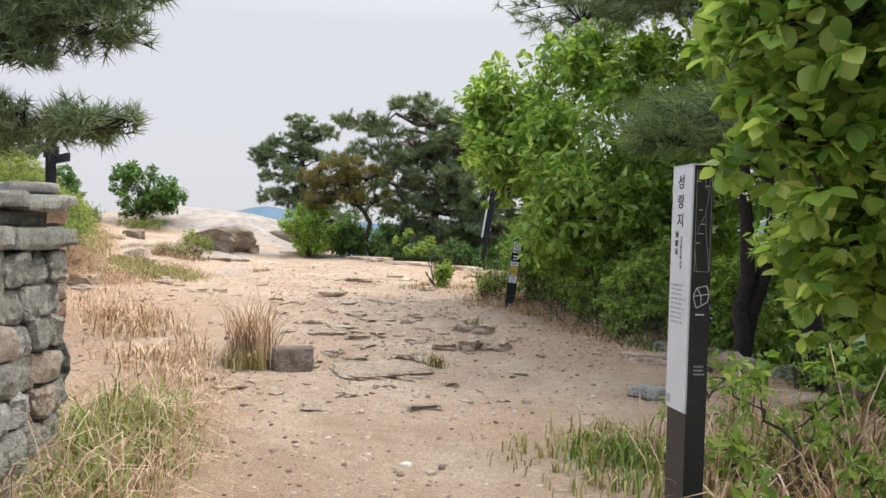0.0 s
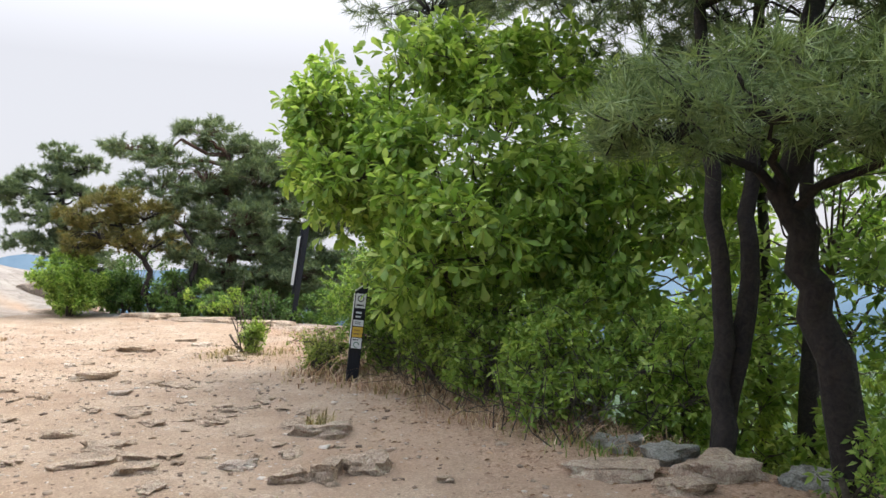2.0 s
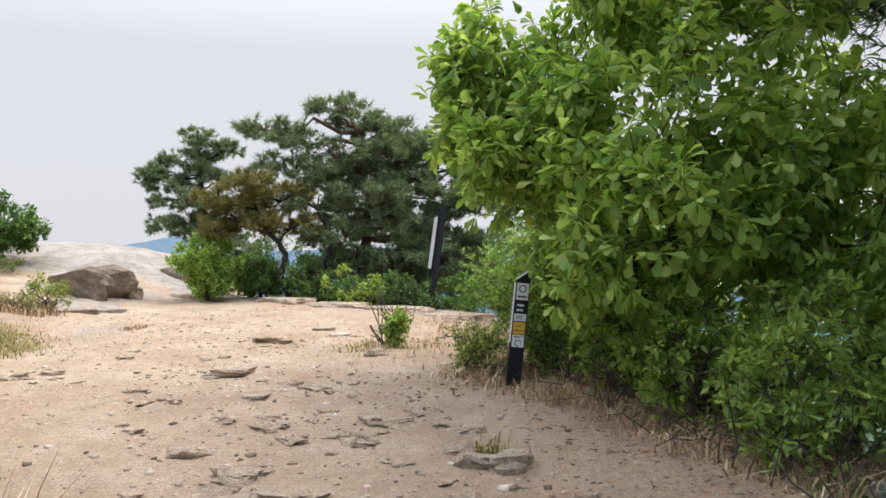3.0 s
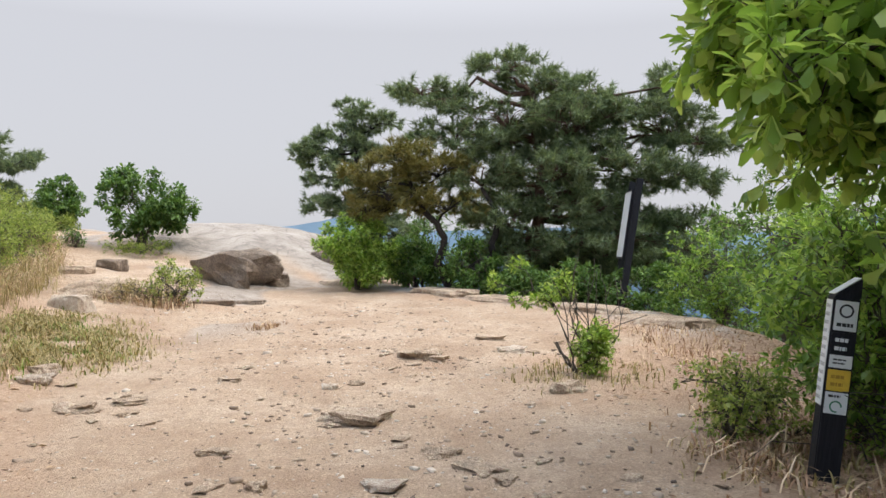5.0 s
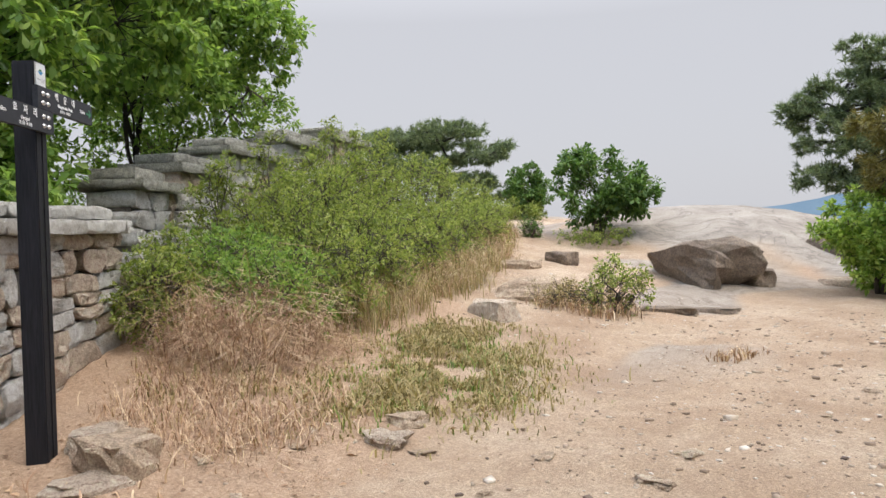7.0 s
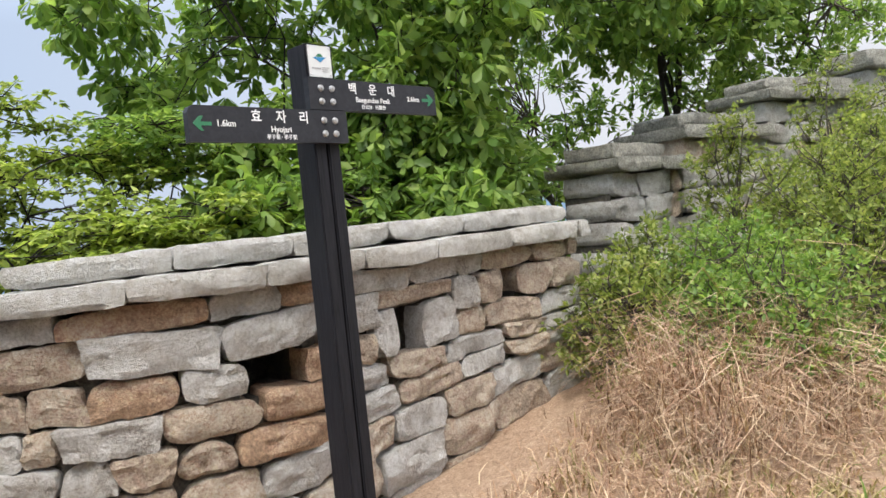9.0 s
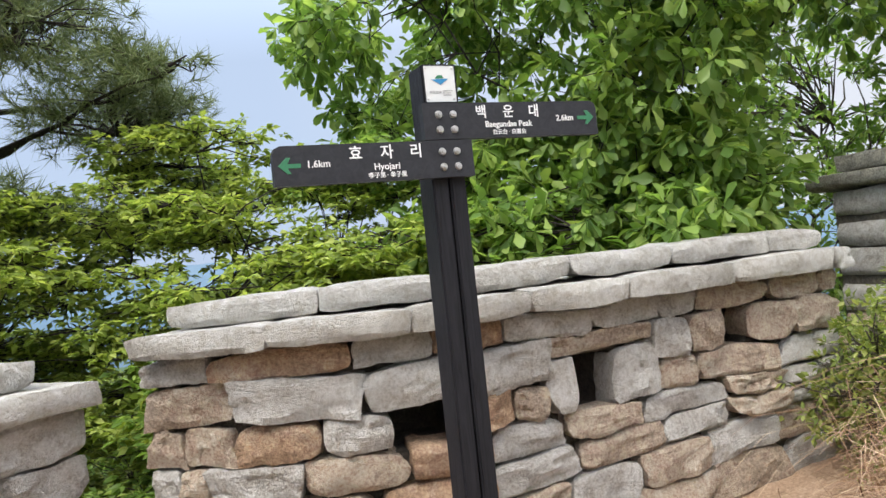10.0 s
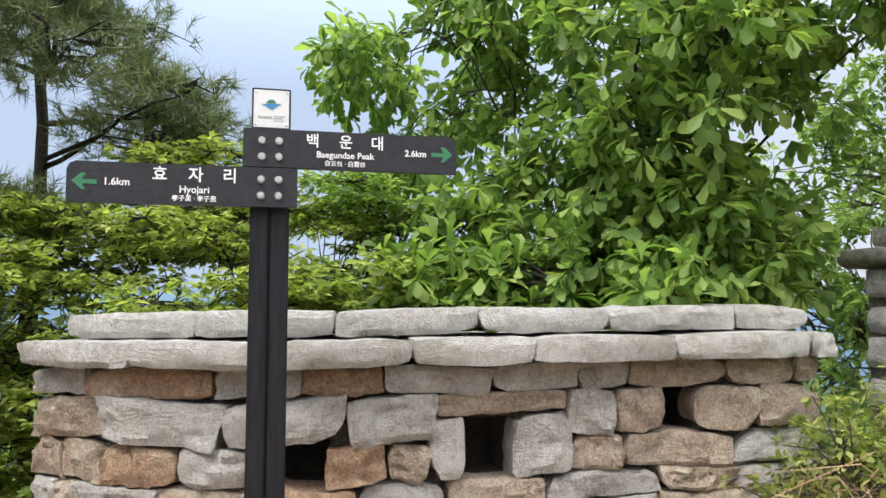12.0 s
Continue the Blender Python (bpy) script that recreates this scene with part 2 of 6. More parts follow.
# ---- mesh helpers ----
def mesh_from(name, verts, faces, material, smooth=False):
    """A mesh from an array of points and an array, or a list of arrays, of faces with one corner count each."""
    groups = faces if isinstance(faces, list) else [faces]
    groups = [np.asarray(g, np.int32) for g in groups if len(g)]
    me = bpy.data.meshes.new(name)
    verts = np.asarray(verts, np.float32)
    me.vertices.add(len(verts))
    me.vertices.foreach_set("co", verts.ravel())
    sizes = np.concatenate([np.full(len(g), g.shape[1], np.int32) for g in groups])
    me.loops.add(int(sizes.sum()))
    me.loops.foreach_set("vertex_index", np.concatenate([g.ravel() for g in groups]))
    me.polygons.add(len(sizes))
    me.polygons.foreach_set("loop_start", np.concatenate([[0], np.cumsum(sizes)[:-1]]).astype(np.int32))
    me.update(calc_edges=True)
    me.validate()
    if smooth:
        me.polygons.foreach_set("use_smooth", np.ones(len(me.polygons), bool))
    me.materials.append(material)
    return me


def part(name, data, material, parent, label=""):
    """One mesh object, from a bmesh or a mesh, under a thing or a part."""
    if isinstance(data, bmesh.types.BMesh):
        me = bpy.data.meshes.new(name)
        data.to_mesh(me)
        data.free()
        me.materials.append(material)
    else:
        me = data
    ob = new(name, me)
    ob.parent = parent
    return tagged(ob, label, kind="stuff" if name == "small_print" else "")


def thing(name, at, label, category, group="", kind=""):
    ob = new(name)
    ob.location = at
    return tagged(ob, label, category, group, kind)


def box_bm(sx, sy, sz, at=(0, 0, 0), bev=0.0, rot=None):
    bm = bmesh.new()
    bmesh.ops.create_cube(bm, size=1)
    bmesh.ops.scale(bm, vec=(sx, sy, sz), verts=bm.verts)
    if bev:
        bmesh.ops.bevel(bm, geom=bm.edges, offset=bev, segments=2, affect="EDGES")
    if rot is not None:
        bmesh.ops.transform(bm, matrix=rot, verts=bm.verts)
    bmesh.ops.translate(bm, vec=at, verts=bm.verts)
    return bm


def tubes(paths, sides=6):
    """Points and faces of tapered tubes; a path is a list of (point, radius)."""
    vs, fs, n0 = [], [], 0
    ang = np.arange(sides) * 2 * np.pi / sides
    for path in paths:
        p = np.array([q[0] for q in path], float)
        r = np.array([q[1] for q in path], float)
        t = np.gradient(p, axis=0)
        t /= np.linalg.norm(t, axis=1)[:, None] + 1e-9
        ref = np.where(np.abs(t[:, 2:3]) < 0.9, [[0, 0, 1.0]], [[1.0, 0, 0]])
        a = np.cross(t, ref)
        a /= np.linalg.norm(a, axis=1)[:, None] + 1e-9
        c = np.cross(t, a)
        ring = p[:, None] + r[:, None, None] * (np.cos(ang)[None, :, None] * a[:, None] + np.sin(ang)[None, :, None] * c[:, None])
        vs.append(ring.reshape(-1, 3))
        k = len(p)
        i = np.arange(k - 1)[:, None] * sides + np.arange(sides)[None]
        j = np.arange(k - 1)[:, None] * sides + (np.arange(sides)[None] + 1) % sides
        fs.append(np.stack([i, j, j + sides, i + sides], -1).reshape(-1, 4) + n0)
        n0 += k * sides
    return np.concatenate(vs), np.concatenate(fs)


def bent(a, b, rng, sag=0.0, wob=0.12, n=6):
    """Points on a crooked line from a to b."""
    a, b = np.asarray(a, float), np.asarray(b, float)
    s = np.linspace(0, 1, n)[:, None]
    p = a + (b - a) * s
    amp = wob * np.linalg.norm(b - a)
    w = rng.normal(0, 1, (n, 3)) * amp * np.sin(np.pi * s) * 0.6
    w[:, 2] += (sag * np.linalg.norm(b - a) * np.sin(np.pi * s))[:, 0]
    return p + w


# leaf outlines: corner points along the leaf (x), across (y), lift (z), and faces
def lobed(stations):
    """A leaf outline folded along its midrib, from (x along, half width, drop) stations."""
    pts, quads = [], []
    for k, (x, w, z) in enumerate(stations):
        pts += [(x, 0, z), (x + 0.05, w, z + 0.25 * w), (x + 0.05, -w, z + 0.25 * w)]
        if k:
            a, c = 3 * k - 3, 3 * k
            quads += [(a, c, c + 1, a + 1), (a + 2, c + 2, c, a)]
    return np.array(pts, float), np.array(quads)


OAK_LEAF = lobed([(0, 0.02, 0), (0.42, 0.12, -0.03), (0.74, 0.25, -0.09), (1.0, 0.08, -0.22)])
PLAIN_OAK_LEAF = lobed([(0, 0.03, 0), (0.7, 0.24, -0.08), (1.0, 0.06, -0.2)])
OVAL_LEAF = (np.array([(0, 0, 0), (1, 0, -0.1), (0.45, 0.24, 0.07), (0.45, -0.24, 0.07)]), np.array([(0, 1, 2), (0, 3, 1)]))
ROUND_LEAF = (np.array([(0, 0, 0), (0.5, 0, -0.02), (1, 0, -0.12), (0.12, 0.28, 0.05), (0.5, 0.42, 0.07), (0.82, 0.26, 0.0), (0.12, -0.28, 0.05), (0.5, -0.42, 0.07), (0.82, -0.26, 0.0)]),
              np.array([(0, 1, 4, 3), (1, 2, 5, 4), (0, 6, 7, 1), (1, 7, 8, 2)]))
NEEDLE = (np.array([(0, 0.5, 0), (0, -0.5, 0), (1, 0, 0)]), np.array([(0, 1, 2)]))


def unit(v):
    return v / (np.linalg.norm(v, axis=-1, keepdims=True) + 1e-9)


def scatter(shape, p, d, up, size, width=1.0):
    """Copies of a leaf shape at points p, along d, facing up, as one set of points and faces."""
    tv, tf = shape
    d = unit(d)
    b = unit(np.cross(up, d))
    n = np.cross(d, b)
    size = np.asarray(size)[:, None, None]
    width = np.broadcast_to(np.asarray(width, float), (len(p),))[:, None, None]
    v = p[:, None] + size * (tv[None, :, 0:1] * d[:, None] + width * tv[None, :, 1:2] * b[:, None] + tv[None, :, 2:3] * n[:, None])
    f = tf[None] + (np.arange(len(p)) * len(tv))[:, None, None]
    return v.reshape(-1, 3), f.reshape(-1, tf.shape[1])


def in_lobe(rng, lobe, n, skin=0.55):
    """Random points in the outer part of an ellipsoid (x, y, z, rx, ry, rz)."""
    u = unit(rng.normal(size=(n, 3)))
    r = rng.uniform(skin ** 3, 1, (n, 1)) ** (1 / 3)
    return np.array(lobe[:3]) + u * r * np.array(lobe[3:6])


def broadleaf(name, at, label, lobes, leaf, leaf_size, material, seed, twigs=12, per=7, stems=1, stem_r=0.07, bark=None, clump=0.32, shape=OAK_LEAF, category="tree", fork=0.35, spread=0.1, group="", hang=0.12, level=1.0):
    """A broad-leaved tree or shrub: crooked stems, limbs to many clumps, leaf whorls on twig ends. Lobes are in local metres, each with its number of clumps."""
    rng = np.random.default_rng(seed)
    bark = bark or M_TWIG
    ob = thing(name, at, label, category, group)
    centre = np.mean([l[:3] for l in lobes], axis=0)
    roots = []
    trunk_paths, limb_paths = [], []
    low = min(l[2] - l[5] for l in lobes)
    for s in range(stems):
        a = np.array([rng.normal(0, spread), rng.normal(0, spread), -0.1])
        top = np.array([*(centre[:2] * fork + rng.normal(0, spread * 2, 2)), max(low, 0.15) + (centre[2] - low) * fork])
        pts = bent(a, top, rng, wob=0.06)
        trunk_paths.append([(p, stem_r * (1.25 - 0.5 * i / 5)) for i, p in enumerate(pts)])
        roots.append(pts)
    cl = np.concatenate([in_lobe(rng, l, l[6], 0.35) for l in lobes])
    boughs = []
    for l in lobes:
        # two or three boughs reach into each lobe of the crown
        for _ in range(1 + (l[6] > 12) + (l[6] > 45)):
            r = roots[rng.integers(len(roots))]
            heart = np.array(l[:3]) + rng.uniform(-0.45, 0.45, 3) * np.array(l[3:6])
            pts = bent(r[rng.integers(3, 6)], heart, rng, sag=0.1, wob=0.1)
            limb_paths.append([(p, stem_r * (0.62 - 0.42 * i / 5)) for i, p in enumerate(pts)])
            boughs.append(pts[2:])
    boughs = np.concatenate(boughs)
    tp, td, tu = [], [], []
    for c in cl:
        a = boughs[np.argmin(np.linalg.norm(boughs - c, axis=1) + rng.uniform(0, 0.25, len(boughs)))]
        pts = bent(a, c, rng, sag=0.08, n=4)
        limb_paths.append([(p, max(0.005, stem_r * (0.26 - 0.06 * i))) for i, p in enumerate(pts)])
        m = twigs
        dirs = unit(rng.normal(size=(m, 3)) + 0.55 * unit(c - centre) + np.array([0, 0, 0.35]))
        dirs = dirs * np.array([1, 1, level])
        ends = c + dirs * rng.uniform(0.25, 1.0, (m, 1)) * clump
        tp.append(ends)
        td.append(dirs)
        for e in ends[:: 3]:
            limb_paths.append([(c, 0.006), ((c + e) / 2 + rng.normal(0, 0.02, 3), 0.005), (e, 0.003)])
    tp, td = np.concatenate(tp), np.concatenate(td)
    n = len(tp)
    q = np.repeat(np.arange(n), per)
    side = unit(rng.normal(size=(n * per, 3)))
    d = unit((0.45 * td[q] + side) * np.array([1, 1, level]) + np.array([0, 0, -hang]))
    up = unit(rng.normal(0, 0.45, (n * per, 3)) + np.array([0, 0, 1.0]))
    pp = tp[q] + d * 0.015
    v, f = scatter(shape, pp, d, up, leaf_size * rng.uniform(0.6, 1.15, n * per), rng.uniform(0.75, 1.15, n * per))
    for path in trunk_paths:
        tv, tf = tubes([path], 9)
        part("trunk" if stems == 1 else "stem", mesh_from(name, tv, tf, bark, True), bark, ob)
    tv, tf = tubes(limb_paths, 3)
    tagged(part("limbwork", mesh_from(name, tv, tf, bark, True), bark, ob), kind="stuff")
    part("crown", mesh_from(name, v, f, material), material, ob)
    return ob


def pine(name, at, label, trunk, pads, seed, needle=0.10, width=0.05, tufts=60, per=14, bark=None, material=None, trunk_r=0.14, wob=0.1, trunks=None):
    """A pine: crooked trunk along the given points, limbs to flat pads of needle tufts. Pads are (x, y, z, rx, ry, rz) in local metres."""
    rng = np.random.default_rng(seed)
    bark, material = bark or M_BARK, material or M_PINE
    ob = thing(name, at, label, "pine tree")
    lines = trunks or [trunk]
    allp = []
    for line in lines:
        t = np.array(line, float)
        s = np.linspace(0, len(t) - 1, 5 * (len(t) - 1) + 1)
        tp = np.stack([np.interp(s, np.arange(len(t)), t[:, k]) for k in range(3)], 1)
        tp[1:] += rng.normal(0, 0.025, tp[1:].shape)
        allp.append(tp)
        v, f = tubes([[(p, trunk_r * (1.15 - 0.85 * i / len(tp))) for i, p in enumerate(tp)]], 10)
        part("trunk", mesh_from(name, v, f, bark, True), bark, ob)
    tp = np.concatenate(allp)
    limbs, P, D = [], [], []
    for pad in pads:
        c = np.array(pad[:3])
        dist = np.linalg.norm((tp - c) * np.array([1, 1, 1.6]) + np.array([0, 0, 0.5]), axis=1)
        a = tp[np.argmin(dist)]
        pts = bent(a, c - np.array([0, 0, pad[5] * 0.5]), rng, sag=0.05, wob=wob)
        limbs.append([(p, trunk_r * (0.38 - 0.3 * i / 5)) for i, p in enumerate(pts)])
        k = max(6, int(tufts * pad[3] * pad[4]))
        sprays = in_lobe(rng, pad, max(5, k // 9), 0.25)
        q = sprays[rng.integers(len(sprays), size=k)] + rng.normal(0, 1, (k, 3)) * np.array([0.11, 0.11, 0.055]) * (0.6 + 0.5 * pad[3])
        sub = c + (in_lobe(rng, pad, max(4, k // 10), 0.3) - c) * np.array([0.75, 0.75, 0.4])
        for e in sub:
            limbs.append([(c - np.array([0, 0, pad[5] * 0.5]), 0.016), ((c + e) / 2 + rng.normal(0, 0.03, 3), 0.012), (e, 0.006)])
        for e in q[::3]:
            j = sub[np.argmin(np.linalg.norm(sub - e, axis=1))]
            limbs.append([(j, 0.007), ((j + e) / 2 + rng.normal(0, 0.02, 3), 0.006), (e, 0.004)])
        P.append(q)
        D.append(unit((q - c) * np.array([1, 1, 0.6]) + np.array([0, 0, 0.25]) + rng.normal(0, 0.25, q.shape)))
    P, D = np.concatenate(P), np.concatenate(D)
    v, f = tubes(limbs, 3)
    tagged(part("limbwork", mesh_from(name, v, f, bark, True), bark, ob), kind="stuff")
    n = len(P)
    q = np.repeat(np.arange(n), per)
    s = rng.uniform(-0.06, 0.06, (n * per, 1))
    d = unit(D[q] * rng.uniform(0.15, 1.1, (n * per, 1)) + unit(rng.normal(size=(n * per, 3))) * 0.85)
    v, f = scatter(NEEDLE, P[q] + D[q] * s, d, unit(rng.normal(size=(n * per, 3))), needle * rng.uniform(0.7, 1.2, n * per), width)
    part("needles", mesh_from(name, v, f, material), material, ob)
    return ob


def blades(name, pts, height, lean, material, seed, label, kind="stuff", category="grass", width=0.05, droop=0.5, wind=(0, 0), spread=0.16):
    """Bent grass blades rooted at pts, as one patch."""
    rng = np.random.default_rng(seed)
    pts = pts + np.column_stack([rng.normal(0, spread, (len(pts), 2)), np.zeros(len(pts))])
    if lean > 1:
        # matted grass: blades rooted all over the heap, thrown about at random
        pts = pts + np.column_stack([rng.normal(0, 0.12, (len(pts), 2)), np.zeros(len(pts))])
    patchy = vnoise(pts[:, 0], pts[:, 1], 0.38, seed * 7.3) * 0.65 + vnoise(pts[:, 0], pts[:, 1], 0.11, seed * 3.1) * 0.35
    pts, patchy = pts[patchy > 0.36], patchy[patchy > 0.36]
    pts[:, 2] = ground_z(pts[:, 0], pts[:, 1])
    n = len(pts)
    h = height * rng.uniform(0.35, 1.2, n) * (0.35 + 1.2 * patchy)
    az = vnoise(pts[:, 0], pts[:, 1], 0.22, seed * 1.9) * 14 + rng.normal(0, 3.0 if lean > 1 else 1.2, n)
    side = np.stack([np.cos(az), np.sin(az), np.zeros(n)], 1) + np.array([*wind, 0])
    l = lean * rng.uniform(0.45, 1.4, n)
    cross = unit(np.cross(side, [[0, 0, 1.0]]))
    w = (width * 0.12 * rng.uniform(0.6, 1.3, n))[:, None]
    zz = np.array([0, 0, 1.0])
    if lean > 1:
        pts = pts + np.column_stack([np.zeros((n, 2)), rng.uniform(0, 0.5, n) * height * (0.2 + patchy)])
    p0 = pts - np.array([0, 0, 0.02])
    curl = rng.normal(0, 0.62 if lean > 1 else 0.14, (n, 3)) * h[:, None]
    p1 = pts + zz * (h * 0.42)[:, None] + side * (h * l * 0.16)[:, None]
    p2 = pts + zz * (h * (0.78 - 0.3 * droop * l))[:, None] + side * (h * l * 0.52)[:, None] + curl * 0.4
    p3 = pts + zz * (h * (1 - droop * l))[:, None] + side * (h * l)[:, None] + curl
    p3[:, 2] = np.maximum(p3[:, 2], pts[:, 2] + 0.015)
    v = np.stack([p0 - cross * w, p0 + cross * w, p1 + cross * w * 0.9, p1 - cross * w * 0.9, p2 + cross * w * 0.7, p2 - cross * w * 0.7, p3], 1).reshape(-1, 3)
    k = (np.arange(n) * 7)[:, None]
    ob = new(name, mesh_from(name, v, [np.concatenate([np.array([[0, 1, 2, 3]]) + k, np.array([[3, 2, 4, 5]]) + k]), np.array([[5, 4, 6]]) + k], material))
    return tagged(ob, label, category, "", kind)


def tangle(name, pts, length, heap, material, seed, label, thick=0.0045, rise=0.75, knots=0.55, clump=0.28):
    """A heap of dead grass: tussocks of thin stems that arch out from many roots, cross and fall over one another."""
    rng = np.random.default_rng(seed)
    n = len(pts)
    heart = pts[:, :2].mean(0)
    reach = np.linalg.norm(pts[:, :2] - heart, axis=1)
    full = 1 - step(0.35, 1.0, reach / (np.percentile(reach, 97) + 1e-9))
    roots = pts[rng.integers(n, size=max(4, int(n / 90)))]
    pick = rng.integers(len(roots), size=n)
    p = pts.copy()
    near = rng.random(n) < 0.6
    p[near, :2] = roots[pick[near], :2] + rng.normal(0, clump * 0.35, (near.sum(), 2))
    p[:, 2] = ground_z(p[:, 0], p[:, 1]) + heap * full * rng.random(n) ** 1.6
    az = rng.uniform(0, 2 * np.pi, n)
    out = np.arctan2(p[:, 1] - roots[pick, 1], p[:, 0] - roots[pick, 0])
    az = np.where(near, out + rng.normal(0, 0.9, n), az)
    side = np.stack([np.cos(az), np.sin(az)], 1)
    l = length * rng.lognormal(-0.1, 0.35, n) * (0.65 + 0.5 * full)
    up = rise * rng.uniform(0.25, 1.25, n)
    bend = rng.normal(0, knots, n)
    floor = ground_z(p[:, 0], p[:, 1])
    rows = []
    for s in (0.0, 0.28, 0.55, 0.8, 1.0):
        turn = az + bend * s * s * 2
        d = np.stack([np.cos(turn), np.sin(turn)], 1)
        q = p.copy()
        q[:, :2] += d * (l * (0.15 * s + 0.65 * s ** 1.8))[:, None]
        q[:, 2] = np.maximum(p[:, 2] + l * (up * s * 1.5 - (0.45 + 0.75 * up) * s ** 2.4), floor + 0.012)
        rows.append((q, np.column_stack([-d[:, 1], d[:, 0], rng.normal(0, 0.6, n)]), 1 - 0.75 * s))
    w = thick * rng.uniform(0.5, 1.4, n)
    v = np.stack([q + e * (c * k * w)[:, None] for q, c_dir, k in rows for e, c in ((unit(c_dir), 0.5), (unit(c_dir), -0.5))], 1).reshape(-1, 3)
    b = (np.arange(n) * 10)[:, None]
    f = np.concatenate([np.array([[2 * k, 2 * k + 1, 2 * k + 3, 2 * k + 2]]) + b for k in range(4)])
    return tagged(new(name, mesh_from(name, v, f, material)), label, "grass", "", "stuff")


def area_points(rng, n, poly, power=1.0):
    """Random ground points inside a polygon of (x, y)."""
    poly = np.array(poly, float)
    lo, hi = poly.min(0), poly.max(0)
    out = np.empty((0, 2))
    while len(out) < n:
        q = rng.uniform(lo, hi, (2 * n, 2))
        ins = np.zeros(len(q), bool)
        for a, b in zip(poly, np.roll(poly, -1, 0)):
            c = ((a[1] > q[:, 1]) != (b[1] > q[:, 1])) & (q[:, 0] < (b[0] - a[0]) * (q[:, 1] - a[1]) / (b[1] - a[1] + 1e-12) + a[0])
            ins ^= c
        out = np.concatenate([out, q[ins]])
    q = out[:n]
    return np.column_stack([q, ground_z(q[:, 0], q[:, 1])])


def rock_mesh(name, size, seed, material, cuts=3, rough=0.18, flat=0.0, ball=0.45):
    """A weathered stone: a box cut into a grid, pulled towards a ball and knocked about by noise. Its base lies at z = 0."""
    bm = bmesh.new()
    bmesh.ops.create_cube(bm, size=2)
    bmesh.ops.subdivide_edges(bm, edges=bm.edges, cuts=cuts, use_grid_fill=True)
    o = Vector((seed * 3.17, seed * 1.31, seed * 0.77))
    for v in bm.verts:
        c = v.co.copy()
        c = c.lerp(c.normalized() * 1.25, ball)
        c *= 1 + rough * 2.2 * (noise.noise(c * 0.9 + o)) + rough * (noise.noise(c * 2.3 + o))
        if c.z > 0.55:
            c.z = 0.55 + (c.z - 0.55) * (1 - flat)
        v.co = Vector((c.x * size[0] / 2, c.y * size[1] / 2, (c.z + 0.55) * size[2] / 1.6))
    me = bpy.data.meshes.new(name)
    bm.to_mesh(me)
    bm.free()
    me.materials.append(material)
    return me

# ---- ground ----
def spaced(lo, hi, d, far, n):
    core = np.arange(lo, hi + d / 2, d)
    g = np.geomspace(d * 1.3, far, n)
    return np.concatenate([(lo - g)[::-1], core, hi + g])


gx, gy = spaced(-12, 6, 0.085, 3000, 45), spaced(-9, 27, 0.1, 3000, 45)
GX, GY = np.meshgrid(gx, gy)
GZ = ground_z(GX, GY)


def litter_at(x, y):
    """How far needles, dead leaves and brown soil cover the sand."""
    n = 0.9 * (vnoise(x, y, 0.9, 5) - 0.5) + 0.5 * (vnoise(x, y, 0.25, 6) - 0.5)
    e = step(-2.0, -0.6, x - edge_east(y) + 1.3 * n)
    path_l = np.interp(y, [-9, -4, -1, 2, 4, 6.5, 8.5, 10.5, 14, 18, 22], [-1.0, -1.0, -1.5, -2.1, -2.3, -2.9, -3.8, -5.0, -8.0, -11.0, -14.0])
    w = step(-0.2, 1.0, path_l - x + 0.9 * n)
    k = np.maximum(e, 0.8 * w)
    for cx, cy, r, s in ((1.1, 8.2, 1.5, 0.8), (-5.3, 13.8, 1.3, 0.7), (-1.3, 0.9, 1.1, 0.5), (-8.6, 19.9, 1.5, 0.7), (1.1, -1.6, 0.7, 0.6), (-2.4, 16.9, 1.2, 0.8), (1.4, 2.0, 1.1, 0.5)):
        k = np.maximum(k, s * step(1.1, 0.3, np.hypot(x - cx, y - cy) / r + 0.8 * n))
    return k


me = mesh_from("ground", np.stack([GX, GY, GZ], -1).reshape(-1, 3),
               (np.arange(len(gy) - 1)[:, None] * len(gx) + np.arange(len(gx) - 1)[None]).reshape(-1, 1) + np.array([[0, 1, len(gx) + 1, len(gx)]]), M_GROUND, True)
far = step(5, 14, np.maximum.reduce([GX - edge_east(GY), wall_x(GY) - 1 - GX, GY - 27, -GY - 20]))
rr = np.hypot((GX + 6.2) / 1.15, GY - 23.4) / 4.6
bare = step(1.05, 0.8, rr + 0.3 * (vnoise(GX, GY, 1.2, 8) - 0.5))
ledge = np.minimum(step(-1.3, -0.5, GX - edge_east(GY)), step(0.4, 0.0, GX - edge_east(GY))) * step(9.5, 12, GY) * step(0.25, 0.5, vnoise(GX, GY, 1.1, 11) + 0.2)
slabs = step(0.62, 0.72, vnoise(GX, GY, 1.5, 2)) * step(9, 12, GY) * step(-2.0, -4.5, GX)
for key, val in (("litter", litter_at(GX, GY) * (1 - 0.8 * bare)), ("granite", np.maximum.reduce([bare, ledge, 0.8 * slabs])), ("forest", far)):
    a = me.attributes.new(key, "FLOAT", "POINT")
    a.data.foreach_set("value", val.ravel().astype(np.float32))
tagged(new("ground", me), "bare trampled sandy granite soil with brown litter at its edges", "ground", "", "structure")

